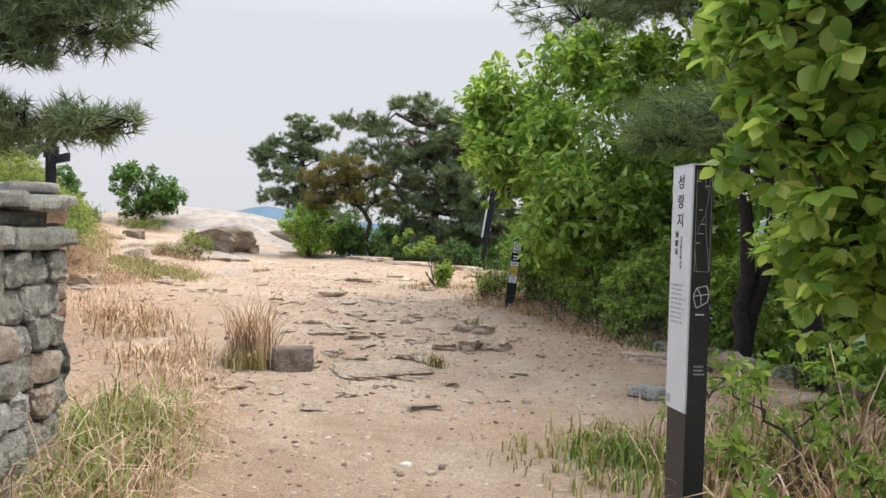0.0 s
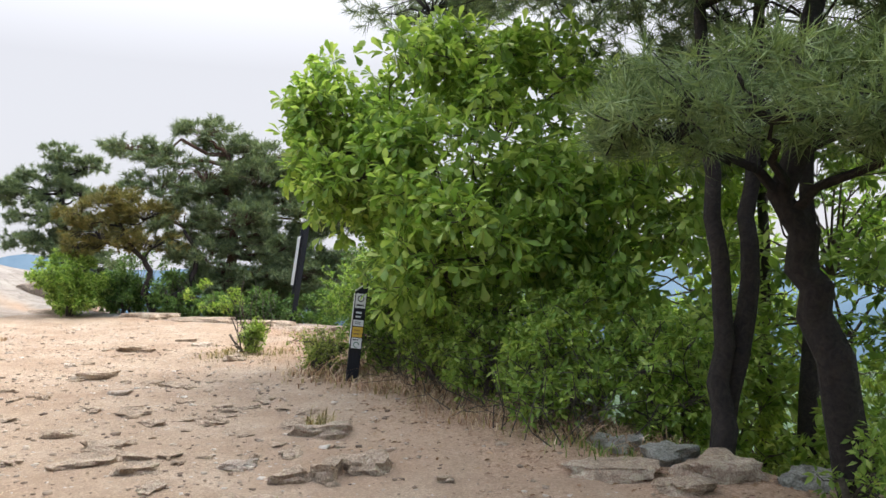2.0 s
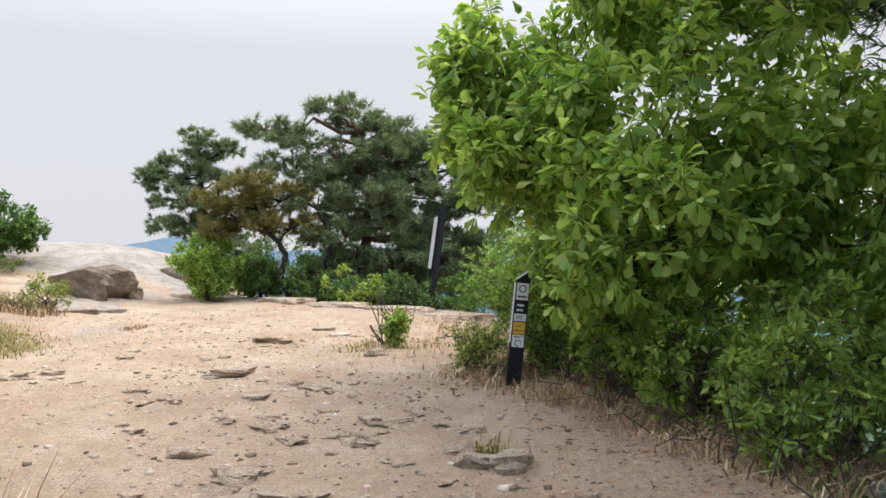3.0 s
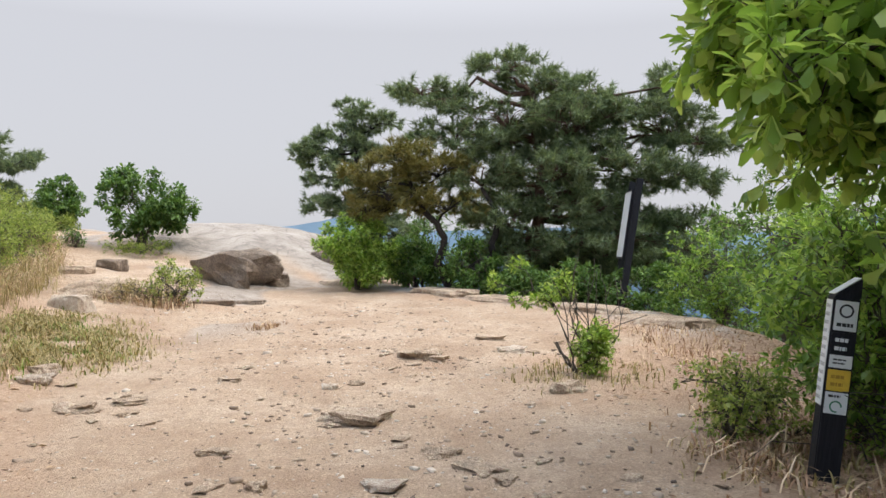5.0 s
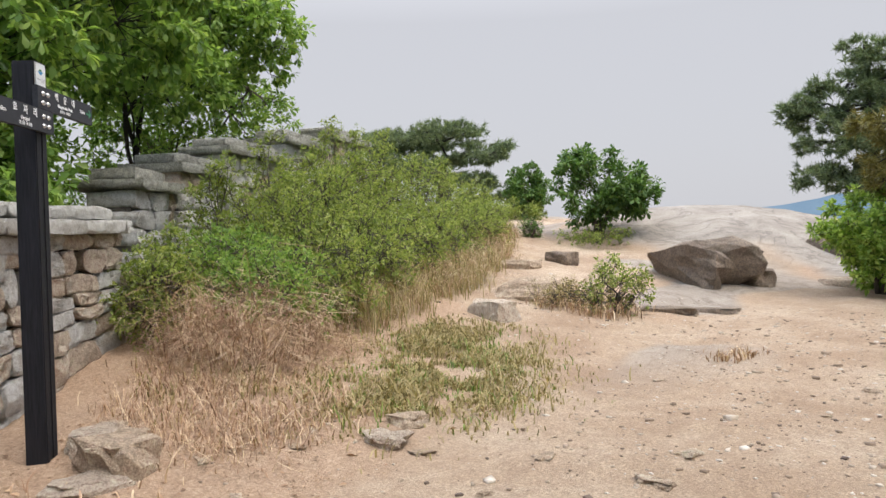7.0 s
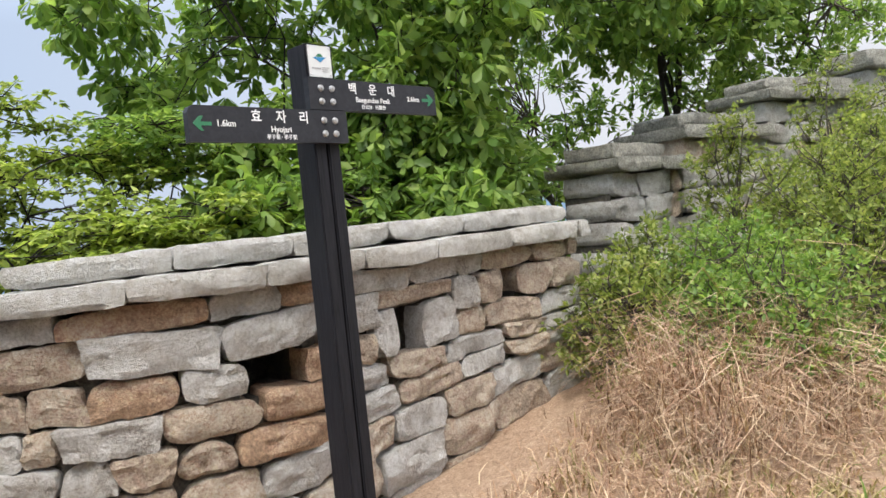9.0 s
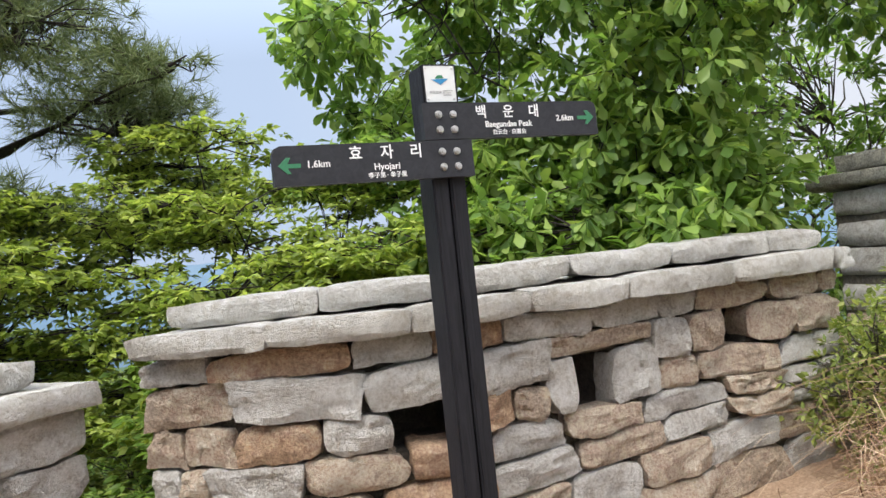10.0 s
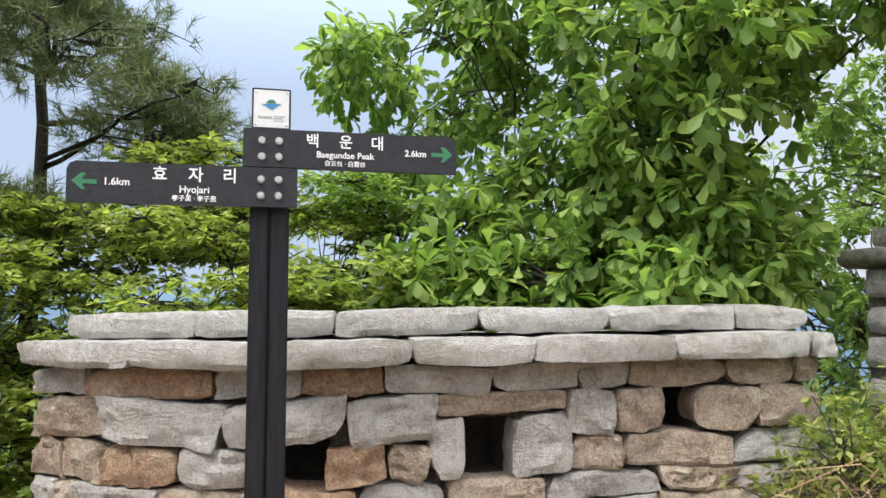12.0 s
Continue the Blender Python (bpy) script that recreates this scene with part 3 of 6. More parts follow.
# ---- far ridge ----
# distance haze is put into the surface as a blue emission colour
M_RIDGE, nt, b = mat("far_forest_haze_glow")
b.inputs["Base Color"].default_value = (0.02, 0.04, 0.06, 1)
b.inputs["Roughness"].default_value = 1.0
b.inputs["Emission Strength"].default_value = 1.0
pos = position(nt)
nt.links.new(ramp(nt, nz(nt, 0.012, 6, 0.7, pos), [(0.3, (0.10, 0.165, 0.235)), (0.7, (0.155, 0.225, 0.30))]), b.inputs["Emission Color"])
for k, (dist, height, label) in enumerate(((1500, 62, "forested mountain ridge in the distance, haze put in as blue glow"), (700, -8, "lower wooded ridge in the valley, haze put in as blue glow"))):
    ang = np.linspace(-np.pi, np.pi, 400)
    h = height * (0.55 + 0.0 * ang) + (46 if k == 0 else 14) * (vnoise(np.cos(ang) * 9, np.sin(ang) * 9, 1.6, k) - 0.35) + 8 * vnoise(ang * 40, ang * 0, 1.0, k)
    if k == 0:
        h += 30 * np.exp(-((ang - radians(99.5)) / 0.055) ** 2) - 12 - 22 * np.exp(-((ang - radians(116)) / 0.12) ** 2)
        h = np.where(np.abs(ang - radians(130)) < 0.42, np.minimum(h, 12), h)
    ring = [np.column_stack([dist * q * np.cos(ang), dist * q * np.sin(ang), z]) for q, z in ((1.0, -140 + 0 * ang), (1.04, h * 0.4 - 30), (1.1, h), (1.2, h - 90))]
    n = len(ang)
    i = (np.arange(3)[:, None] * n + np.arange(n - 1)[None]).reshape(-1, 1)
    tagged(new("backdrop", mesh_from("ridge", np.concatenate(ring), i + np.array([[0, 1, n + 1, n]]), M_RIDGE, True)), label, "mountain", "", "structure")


# ---- fortress wall ----
def lift(u, z, sag):
    """How far a course climbs with the bank: the lower, the steeper."""
    return sag * max(0.0, u - 1.4) * min(1.0, max(0.0, (1.14 - z) / 0.45))


class Face:
    """A curved line on the ground along which a wall stands; u runs along it in metres, out is the side of the path."""

    def __init__(self, pts):
        self.p = np.array(pts, float)
        self.s = np.concatenate([[0], np.cumsum(np.linalg.norm(np.diff(self.p, axis=0), axis=1))])

    def at(self, u, out=0.0):
        e = 0.25
        q = np.array([np.interp(u, self.s, self.p[:, k]) for k in (0, 1)])
        if u <= 0 or u >= self.s[-1]:
            a, c = (self.p[0], self.p[1]) if u <= 0 else (self.p[-2], self.p[-1])
            t = (c - a) / np.linalg.norm(c - a)
            q = (self.p[0] + t * u) if u <= 0 else self.p[-1] + t * (u - self.s[-1])
        else:
            a = np.array([np.interp(u - e, self.s, self.p[:, k]) for k in (0, 1)])
            c = np.array([np.interp(u + e, self.s, self.p[:, k]) for k in (0, 1)])
            t = (c - a) / (np.linalg.norm(c - a) + 1e-9)
        return Vector((*(q + np.array([t[1], -t[0]]) * out), 0))


def block(face, u0, u1, z0, z1, out, back, seed, rise=0.0, cuts=(9, 3, 6), rough=0.022, round_to=0.019, gap=0.009, sag=0.0):
    """A hewn stone of a wall between u0, u1 and z0, z1, its corners worn and its face uneven."""
    nx, ny, nzz = cuts
    rr = random.Random(seed)
    o = Vector((seed * 1.37, seed * 0.61, seed * 2.11))
    w, d, h = u1 - u0 - gap, out - back, z1 - z0 - gap
    skew = [rr.uniform(-0.022, 0.022) * (1 if h > 0.125 else 0.35) for _ in range(4)]
    chip = [rr.choice((0.0, 0.0, 0.008, 0.022)) * min(1, h / 0.16) for _ in range(4)]
    grid = {}
    bm = bmesh.new()

    def vert(i, j, k):
        if (i, j, k) not in grid:
            a, c, e = i / nx, j / ny, k / nzz
            x, y, z = (a - 0.5) * w, (c - 0.5) * d, (e - 0.5) * h
            r = min(round_to * rr_scale, w * 0.3, h * 0.35)
            qx, qz = max(abs(x) - (w / 2 - r), 0), max(abs(z) - (h / 2 - r), 0)
            l = math.hypot(qx, qz)
            if qx > 0 and qz > 0 and l > r:
                x -= math.copysign(qx * (1 - r / l), x) * 0.8
                z -= math.copysign(qz * (1 - r / l), z) * 0.8
            if j == ny:
                edge = max(qx, qz) / r if r else 0
                y -= 0.6 * r * min(1, edge) ** 1.5
            x += skew[0] * (e - 0.5) * 2 * (1 if a > 0.5 else -1)
            z += skew[1] * (a - 0.5) * 2 + skew[2] * (abs(a - 0.5) * 2 - 0.5) * 0.5
            cut = chip[(a > 0.5) + 2 * (e > 0.5)] * max(0, abs(a - 0.5) * 2 - 0.45) * max(0, abs(e - 0.5) * 2 - 0.2) * 2.4
            x -= math.copysign(cut, x)
            z -= math.copysign(cut * 0.8, z)
            p = Vector((x, y, z))
            m = noise.noise_vector(p * 6 + o) * rough * 1.1 + noise.noise_vector(p * 23 + o) * rough * 0.8
            p += Vector((m.x * 0.6, m.y * (1.4 if j == ny else 0.5), m.z * 0.6))
            u = (u0 + u1) / 2 + p.x
            f = face.at(u, (out + back) / 2 + p.y)
            grid[i, j, k] = bm.verts.new((f.x, f.y, (z0 + z1) / 2 + p.z + rise * u + lift(u, (z0 + z1) / 2 + p.z, sag)))
        return grid[i, j, k]

    rr_scale = rr.uniform(0.7, 1.3)
    for i in range(nx):
        for k in range(nzz):
            bm.faces.new((vert(i, ny, k), vert(i, ny, k + 1), vert(i + 1, ny, k + 1), vert(i + 1, ny, k)))
            bm.faces.new((vert(i, 0, k), vert(i + 1, 0, k), vert(i + 1, 0, k + 1), vert(i, 0, k + 1)))
    for i in range(nx):
        for j in range(ny):
            bm.faces.new((vert(i, j, 0), vert(i, j + 1, 0), vert(i + 1, j + 1, 0), vert(i + 1, j, 0)))
            bm.faces.new((vert(i, j, nzz), vert(i + 1, j, nzz), vert(i + 1, j + 1, nzz), vert(i, j + 1, nzz)))
    for j in range(ny):
        for k in range(nzz):
            bm.faces.new((vert(0, j, k), vert(0, j, k + 1), vert(0, j + 1, k + 1), vert(0, j + 1, k)))
            bm.faces.new((vert(nx, j, k), vert(nx, j + 1, k), vert(nx, j + 1, k + 1), vert(nx, j, k + 1)))
    bmesh.ops.recalc_face_normals(bm, faces=bm.faces)
    for f in bm.faces:
        f.smooth = True
    for e in bm.edges:
        e.smooth = e.calc_face_angle(0) < radians(24)
    return bm


TONES = {"g": M_GRANITE, "t": M_TAN, "r": M_RUST, "c": M_CAP, "o": M_OLDCAP}


def merlon(name, label, face, courses, caps, holes, seed, depth=0.62, rise=0.0, old=False, core=True, sag=0.0):
    """A stretch of battlement: courses of stones with loopholes closed by added dark slabs, a dark rubble core and two
    tiers of cap stones.
    """
    ob = tagged(new(name), label, "wall", "fortress wall", "structure")
    k = seed
    if core:
        u_end = face.s[-1]
        cuts = sorted({0.04, u_end - 0.04, *[h[0] - 0.03 for h in holes], *[h[1] + 0.03 for h in holes]})
        zlo, zhi = courses[-1][1] - 0.3, courses[0][0] - 0.03
        bm = bmesh.new()
        for a, c in zip(cuts[:-1], cuts[1:]):
            hole = [h for h in holes if h[0] - 0.05 < (a + c) / 2 < h[1] + 0.05]
            spans = [(zlo, zhi)] if not hole else [(zlo, hole[0][2] - 0.03), (hole[0][3] + 0.03, zhi)]
            n = max(1, int((c - a) / 0.3))
            for s in range(n):
                b0, b1 = a + (c - a) * s / n, a + (c - a) * (s + 1) / n
                # the last span closes each loophole with a dark slab standing for shade
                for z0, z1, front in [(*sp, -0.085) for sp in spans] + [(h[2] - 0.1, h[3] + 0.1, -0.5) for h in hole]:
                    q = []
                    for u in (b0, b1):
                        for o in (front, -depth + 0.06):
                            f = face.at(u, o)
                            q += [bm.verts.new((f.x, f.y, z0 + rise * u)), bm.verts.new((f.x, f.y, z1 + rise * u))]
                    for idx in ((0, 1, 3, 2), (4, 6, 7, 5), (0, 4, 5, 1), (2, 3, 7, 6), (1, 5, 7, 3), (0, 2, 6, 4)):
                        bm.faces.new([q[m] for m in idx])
        part("core", bm, M_DARKFILL, ob, "dark rubble and earth behind the joints, plus dark slabs for loophole shade")
    for z1, z0, edges, tones in courses:
        i = 0
        for a, c in zip(edges[:-1], edges[1:]):
            t = tones[i]
            i += 1
            k += 1
            if t == "-":
                continue
            y1, y0 = z1, z0
            if t.isupper():
                if t == "T":
                    y0 = z0 + 0.10
                elif t == "G":
                    y1 = z1 + 0.10
            m = TONES[t.lower()]
            rr = random.Random(k)
            part("stone", block(face, a, c, y0, y1, rr.uniform(-0.016, 0.026), -0.54 if old else -0.20, k, rise, sag=sag), m, ob)
            # the other side of the wall
            if not old:
                part("stone", block(face, a, c, z0, z1, -depth + 0.1, -depth, k + 500, rise, (2, 1, 2), sag=sag), m, ob)
    for tier, (z0, z1, out, back, edges) in enumerate(caps):
        for a, c in zip(edges[:-1], edges[1:]):
            k += 1
            part("cap_stone", block(face, a, c, z0, z1, out, back, k + 900, rise, (9, 4, 4), 0.013, 0.017, 0.006), M_OLDCAP if old else M_CAP, ob)
    return ob


main_face = Face([(-5.78, 4.42), (-5.80, 5.0), (-5.88, 5.40), (-6.14, 5.85), (-6.5, 6.33), (-7.08, 7.03), (-7.52, 7.72)])
E1 = main_face.s[-1]
merlon("wall_main", "curved battlement of rough grey and tan granite blocks with three loopholes", main_face, [
    (1.605, 1.475, [0.0, 0.36, 1.03, 1.40, 1.76, 2.24, 2.65, 2.90, 3.38, 3.70, E1], "grgrggGttt"),
    (1.475, 1.27, [0.0, 0.46, 1.07, 1.60, 1.99, 2.59, 2.83, 3.08, 3.22, 3.53, E1], "tgggTgt-tt"),
    (1.27, 1.09, [0.0, 0.19, 0.45, 0.86, 1.19, 1.50, 1.77, 1.96, 2.115, 2.345, 2.62, 2.88, 3.40, E1], "ttrg-rtG-Gttg"),
    (1.09, 0.92, [0.0, 0.16, 0.31, 0.76, 1.25, 1.65, 2.03, 2.50, 3.05, 3.40, E1], "gtgtrgtgtg"),
    (0.92, 0.74, [0.0, 0.30, 0.55, 0.81, 1.10, 1.64, 2.10, 2.60, 3.05, 3.45, E1], "ggttrgtgtg"),
    (0.74, 0.54, [0.0, 0.34, 0.80, 1.21, 1.64, 2.03, 2.45, 2.90, 3.35, E1], "gttgtgtgt"),
    (0.54, 0.30, [0.0, 0.50, 0.95, 1.42, 1.90, 2.40, 2.9, 3.4, E1], "gtgtgttg"),
    (0.30, 0.04, [0.0, 0.45, 0.90, 1.40, 1.85, 2.40, 2.9, 3.4, E1], "tggtgtgt"),
], [(1.605, 1.725, 0.11, -0.72, [0.02, 0.69, 1.30, 1.87, 2.41, 3.09, 3.74, E1 + 0.03]),
    (1.73, 1.85, -0.06, -0.56, [0.13, 0.90, 1.54, 2.20, 2.83, 3.46, E1 - 0.0])],
    [(1.19, 1.50, 1.09, 1.27), (2.115, 2.345, 1.09, 1.33), (3.08, 3.22, 1.27, 1.475)], 10, rise=0.012, sag=0.085)


def plain_courses(length, zlo, zhi, n, seed, wmin=0.22, wmax=0.55, tones="ggtrgt"):
    rr = random.Random(seed)
    rows, z = [], zhi
    for i in range(n):
        h = (zhi - zlo) / n
        edges = [0.0]
        while edges[-1] < length - wmax:
            edges.append(edges[-1] + rr.uniform(wmin, wmax))
        edges.append(length)
        rows.append((z, z - h, edges, "".join(rr.choice(tones) for _ in edges[1:])))
        z -= h
    return rows


def even(a, b, w, seed):
    rr = random.Random(seed)
    e = [a]
    while e[-1] < b - 1.5 * w:
        e.append(e[-1] + w * rr.uniform(0.8, 1.2))
    return e + [b]


south_face = Face([(-3.7, 2.3), (-4.3, 3.2), (-4.7, 3.75), (-5.05, 4.05), (-5.72, 4.15)])
L = south_face.s[-1]
merlon("wall_south", "battlement of rough granite blocks with pale cap stones", south_face, plain_courses(L, -0.1, 1.43, 7, 3), [
    (1.43, 1.55, 0.11, -0.72, even(-0.05, L + 0.03, 0.6, 4)), (1.555, 1.69, -0.06, -0.56, even(0.1, L - 0.17, 0.7, 5))], [], 2000, rise=0.0)
stub_face = Face([(-1.47, -8.5), (-1.58, -5.0), (-1.62, -3.5), (-1.65, -2.55)])
L = stub_face.s[-1]
merlon("wall_stub", "end of a weathered granite block wall beside dry grass", stub_face, plain_courses(L, -0.45, 1.05, 9, 8, 0.12, 0.34, "ootgo"), [
    (1.05, 1.16, 0.035, -0.7, even(0, L + 0.05, 0.5, 9)), (1.165, 1.235, -0.07, -0.56, even(0, L - 0.1, 0.6, 10)), (1.24, 1.32, 0.01, -0.6, even(0, L + 0.04, 0.6, 11))], [], 3000, old=True)
# the wall climbing on behind the shrubs
for i, (pts, top, h) in enumerate((([(-8.12, 8.24), (-8.62, 9.0)], 2.10, 1.4), ([(-8.62, 9.05), (-9.3, 10.2)], 2.36, 1.5), ([(-9.36, 10.3), (-10.0, 11.8)], 2.72, 1.5), ([(-10.03, 11.9), (-10.6, 13.3)], 3.04, 1.6), ([(-10.65, 13.4), (-11.2, 15.0)], 3.30, 1.8))):
    f = Face(pts)
    L = f.s[-1]
    merlon("wall_upper_%d" % (i + 1), "weathered grey granite battlement stepping uphill, half hidden by shrubs", f, plain_courses(L, top - h, top, 7, 40 + i, 0.2, 0.5, "ggtg"), [
        (top, top + 0.12, 0.11, -0.7, even(-0.06, L + 0.06, 0.6, 50 + i)), (top + 0.125, top + 0.25, -0.05, -0.56, even(0.08, L - 0.08, 0.6, 60 + i))], [], 4000 + 300 * i, old=True)


# ---- sign materials ----
def paint(name, c, rough=0.5, grain=60, amount=0.25, metal=0.0):
    m, nt, b = mat(name)
    pos = coords(nt)
    n = nz(nt, grain, 5, 0.7, pos, 1.0)
    lo, hi = tuple(v * (1 - amount) for v in c), tuple(min(1, v * (1 + amount)) for v in c)
    nt.links.new(ramp(nt, n, [(0.3, lo), (0.7, hi)]), b.inputs["Base Color"])
    b.inputs["Roughness"].default_value, b.inputs["Metallic"].default_value = rough, metal
    bump(nt, b, n, 0.15, 0.004)
    return m


M_BLACK, nt, b = mat("black_stained_timber")
pos = coords(nt)
st = nt.nodes.new("ShaderNodeMapping")
st.inputs["Scale"].default_value = (40, 40, 2.5)
nt.links.new(pos, st.inputs["Vector"])
grainy = nz(nt, 2.0, 6, 0.7, st.outputs[0], 0.6)
nt.links.new(ramp(nt, grainy, [(0.3, (0.007, 0.007, 0.009)), (0.7, (0.022, 0.022, 0.027))]), b.inputs["Base Color"])
b.inputs["Specular IOR Level"].default_value = 0.2
b.inputs["Roughness"].default_value = 0.55
bump(nt, b, grainy, 0.4, 0.004)
M_BOARD = paint("charcoal_painted_board", (0.026, 0.027, 0.032), 0.55, 30, 0.3)
M_BOARD.node_tree.nodes["Principled BSDF"].inputs["Specular IOR Level"].default_value = 0.25
M_WHITE = paint("white_lettering", (0.80, 0.80, 0.80), 0.5, 40, 0.06)
M_GREENARROW = paint("green_arrow_paint", (0.03, 0.17, 0.08), 0.5, 40, 0.1)
M_LEAFGREEN = paint("light_green_arrow_edge", (0.05, 0.19, 0.10), 0.5, 40, 0.1)
M_PLATE = paint("off_white_sign_plate", (0.66, 0.67, 0.66), 0.35, 14, 0.05)
M_STEEL = paint("galvanised_bolt", (0.62, 0.61, 0.60), 0.35, 30, 0.1, 0.8)
M_LIGHTPANEL = paint("brushed_pale_panel", (0.58, 0.58, 0.57), 0.42, 9, 0.06)
M_INK = paint("dark_lettering", (0.02, 0.02, 0.022), 0.5, 40, 0.1)
M_SLATE = paint("dark_sign_stone", (0.022, 0.022, 0.024), 0.4, 25, 0.3)
M_BLUE = paint("blue_emblem", (0.03, 0.22, 0.45), 0.5, 40, 0.1)
M_YELLOW = paint("yellow_notice", (0.62, 0.40, 0.04), 0.5, 20, 0.1)
M_GREYINK = paint("grey_lettering", (0.33, 0.33, 0.33), 0.5, 40, 0.1)


def words(body, size, x, z, y, material, parent, name="lettering", turn=0.0, squeeze=1.0, ax="CENTER", side=0.0):
    """Raised lettering on the front (or, with side, another face) of a sign, as one mesh."""
    cu = bpy.data.curves.new(name, "FONT")
    cu.body, cu.size, cu.extrude, cu.align_x, cu.align_y = body, size, 0.0006, ax, "CENTER"
    cu.resolution_u, cu.offset = 3, size * 0.012
    tmp = new("lettering_curve", cu)
    bpy.context.view_layer.update()
    me = bpy.data.meshes.new_from_object(tmp.evaluated_get(bpy.context.evaluated_depsgraph_get()))
    bpy.data.objects.remove(tmp)
    me.materials.clear()
    me.materials.append(material)
    me.transform(pose(0, 0, 0, 0, 0, side) @ pose(x, y, z) @ pose(0, 0, 0, 90) @ pose(0, 0, 0, 0, 0, turn) @ Matrix.Diagonal((squeeze, 1, 1, 1)))
    ob = new(name, me)
    ob.parent = parent
    return ob


def flat(points, y0, y1, side=0.0):
    """A flat plate cut to an outline of (x, z), from y0 to y1."""
    bm = bmesh.new()
    a = [bm.verts.new((x, y0, z)) for x, z in points]
    c = [bm.verts.new((x, y1, z)) for x, z in points]
    bm.faces.new(a)
    bm.faces.new(c[::-1])
    n = len(points)
    for i in range(n):
        bm.faces.new((a[i], c[i], c[(i + 1) % n], a[(i + 1) % n]))
    bmesh.ops.recalc_face_normals(bm, faces=bm.faces)
    bmesh.ops.transform(bm, matrix=pose(0, 0, 0, 0, 0, side), verts=bm.verts)
    return bm


def line(points, w, y, side=0.0):
    """A thin raised line through (x, z) points on a face."""
    bm = bmesh.new()
    for (xa, za), (xb, zb) in zip(points[:-1], points[1:]):
        d = Vector((xb - xa, zb - za)).normalized() * w / 2
        q = [bm.verts.new((x, y, z)) for x, z in ((xa - d.y, za + d.x), (xa + d.y, za - d.x), (xb + d.y, zb - d.x), (xb - d.y, zb + d.x))]
        bm.faces.new(q)
    bmesh.ops.transform(bm, matrix=pose(0, 0, 0, 0, 0, side), verts=bm.verts)
    return bm


def bars(x0, x1, z0, z1, rows, y, seed, side=0.0):
    """Lines of writing too small to read, as plain bars."""
    rr = random.Random(seed)
    bm = bmesh.new()
    h = (z1 - z0) / rows
    for i in range(rows):
        a, x = z1 - h * (i + 0.75), x0
        end = x1 - rr.uniform(0, 0.3) * (x1 - x0)
        while x < end:
            w = min(rr.uniform(0.12, 0.3) * (x1 - x0), end - x)
            bm.faces.new([bm.verts.new(p) for p in ((x, y, a), (x + w, y, a), (x + w, y, a + h * 0.45), (x, y, a + h * 0.45))])
            x += w + 0.04 * (x1 - x0)
    bmesh.ops.transform(bm, matrix=pose(0, 0, 0, 0, 0, side), verts=bm.verts)
    return bm


# ---- direction post ----
sp = thing("signpost", (-5.537, 6.036, float(ground_z(-5.537, 6.036)) - 0.03), "black timber direction post with two charcoal arrow boards", "signpost")
sp.rotation_euler = (0, 0, radians(129.7))
G0 = 2.645 - sp.location.z
part("post", box_bm(0.062, 0.13, G0, (-0.0355, 0, G0 / 2), 0.006), M_BLACK, sp)
part("post", box_bm(0.062, 0.13, G0, (0.0355, 0, G0 / 2), 0.006), M_BLACK, sp)
part("spacer", box_bm(0.012, 0.10, G0 - 0.03, (0, 0.006, G0 / 2), 0), M_BLACK, sp)
FY = -0.065


def arrow_board(x0, x1, z0, z1, tip, label):
    r = 0.028
    pts = [(x0, z0), (x1, z0), (x1, z1 - r), (x1 - r * 0.3, z1 - r * 0.3), (x1 - r, z1), (x0, z1)]
    if tip < 0:
        pts = [(x0, z0), (x1, z0), (x1, z1), (x0 + r, z1), (x0 + r * 0.3, z1 - r * 0.3), (x0, z1 - r)]
    return part("arrow_board", flat(pts, FY - 0.032, FY), M_BOARD, sp, label)


zu, zl = G0 - 0.15, G0 - 0.285
upper = arrow_board(-0.092, 0.655, zu - 0.132, zu, 1, "charcoal board pointing to Baegundae Peak, 2.6 km")
lower = arrow_board(-0.645, 0.092, zl - 0.135, zl, -1, "charcoal board pointing to Hyojari, 1.6 km")
WY = FY - 0.033
for ch, x in zip("백운대", (0.142, 0.257, 0.368)):
    words(ch, 0.052, x, zu - 0.038, WY, M_WHITE, upper)
words("Baegundae Peak", 0.031, 0.255, zu - 0.083, WY, M_WHITE, upper)
words("白云台 · 白雲台", 0.021, 0.255, zu - 0.113, WY, M_WHITE, upper)
words("2.6km", 0.032, 0.505, zu - 0.066, WY, M_WHITE, upper)
for ch, x in zip("효자리", (-0.358, -0.243, -0.133)):
    words(ch, 0.054, x, zl - 0.037, WY, M_WHITE, lower)
words("Hyojari", 0.033, -0.247, zl - 0.085, WY, M_WHITE, lower)
words("孝子里 · 孝子里", 0.021, -0.247, zl - 0.115, WY, M_WHITE, lower)
words("1.6km", 0.034, -0.492, zl - 0.066, WY, M_WHITE, lower)


def arrow(x, z, s, parent):
    k = 0.075 * s
    part("arrow", flat([(x - k / 2, z - 0.007), (x + k * 0.1, z - 0.007), (x - k * 0.05, z - 0.026), (x + k * 0.12, z - 0.026), (x + k / 2, z), (x + k * 0.12, z + 0.026), (x - k * 0.05, z + 0.026), (x + k * 0.1, z + 0.007), (x - k / 2, z + 0.007)], WY - 0.0005, WY + 0.002), M_GREENARROW, parent, "green direction arrow")
    part("arrow_edge", line([(x - k * 0.05, z + 0.026), (x + k * 0.14, z + 0.026), (x + k / 2, z)], 0.004, WY - 0.0012), M_LEAFGREEN, parent)


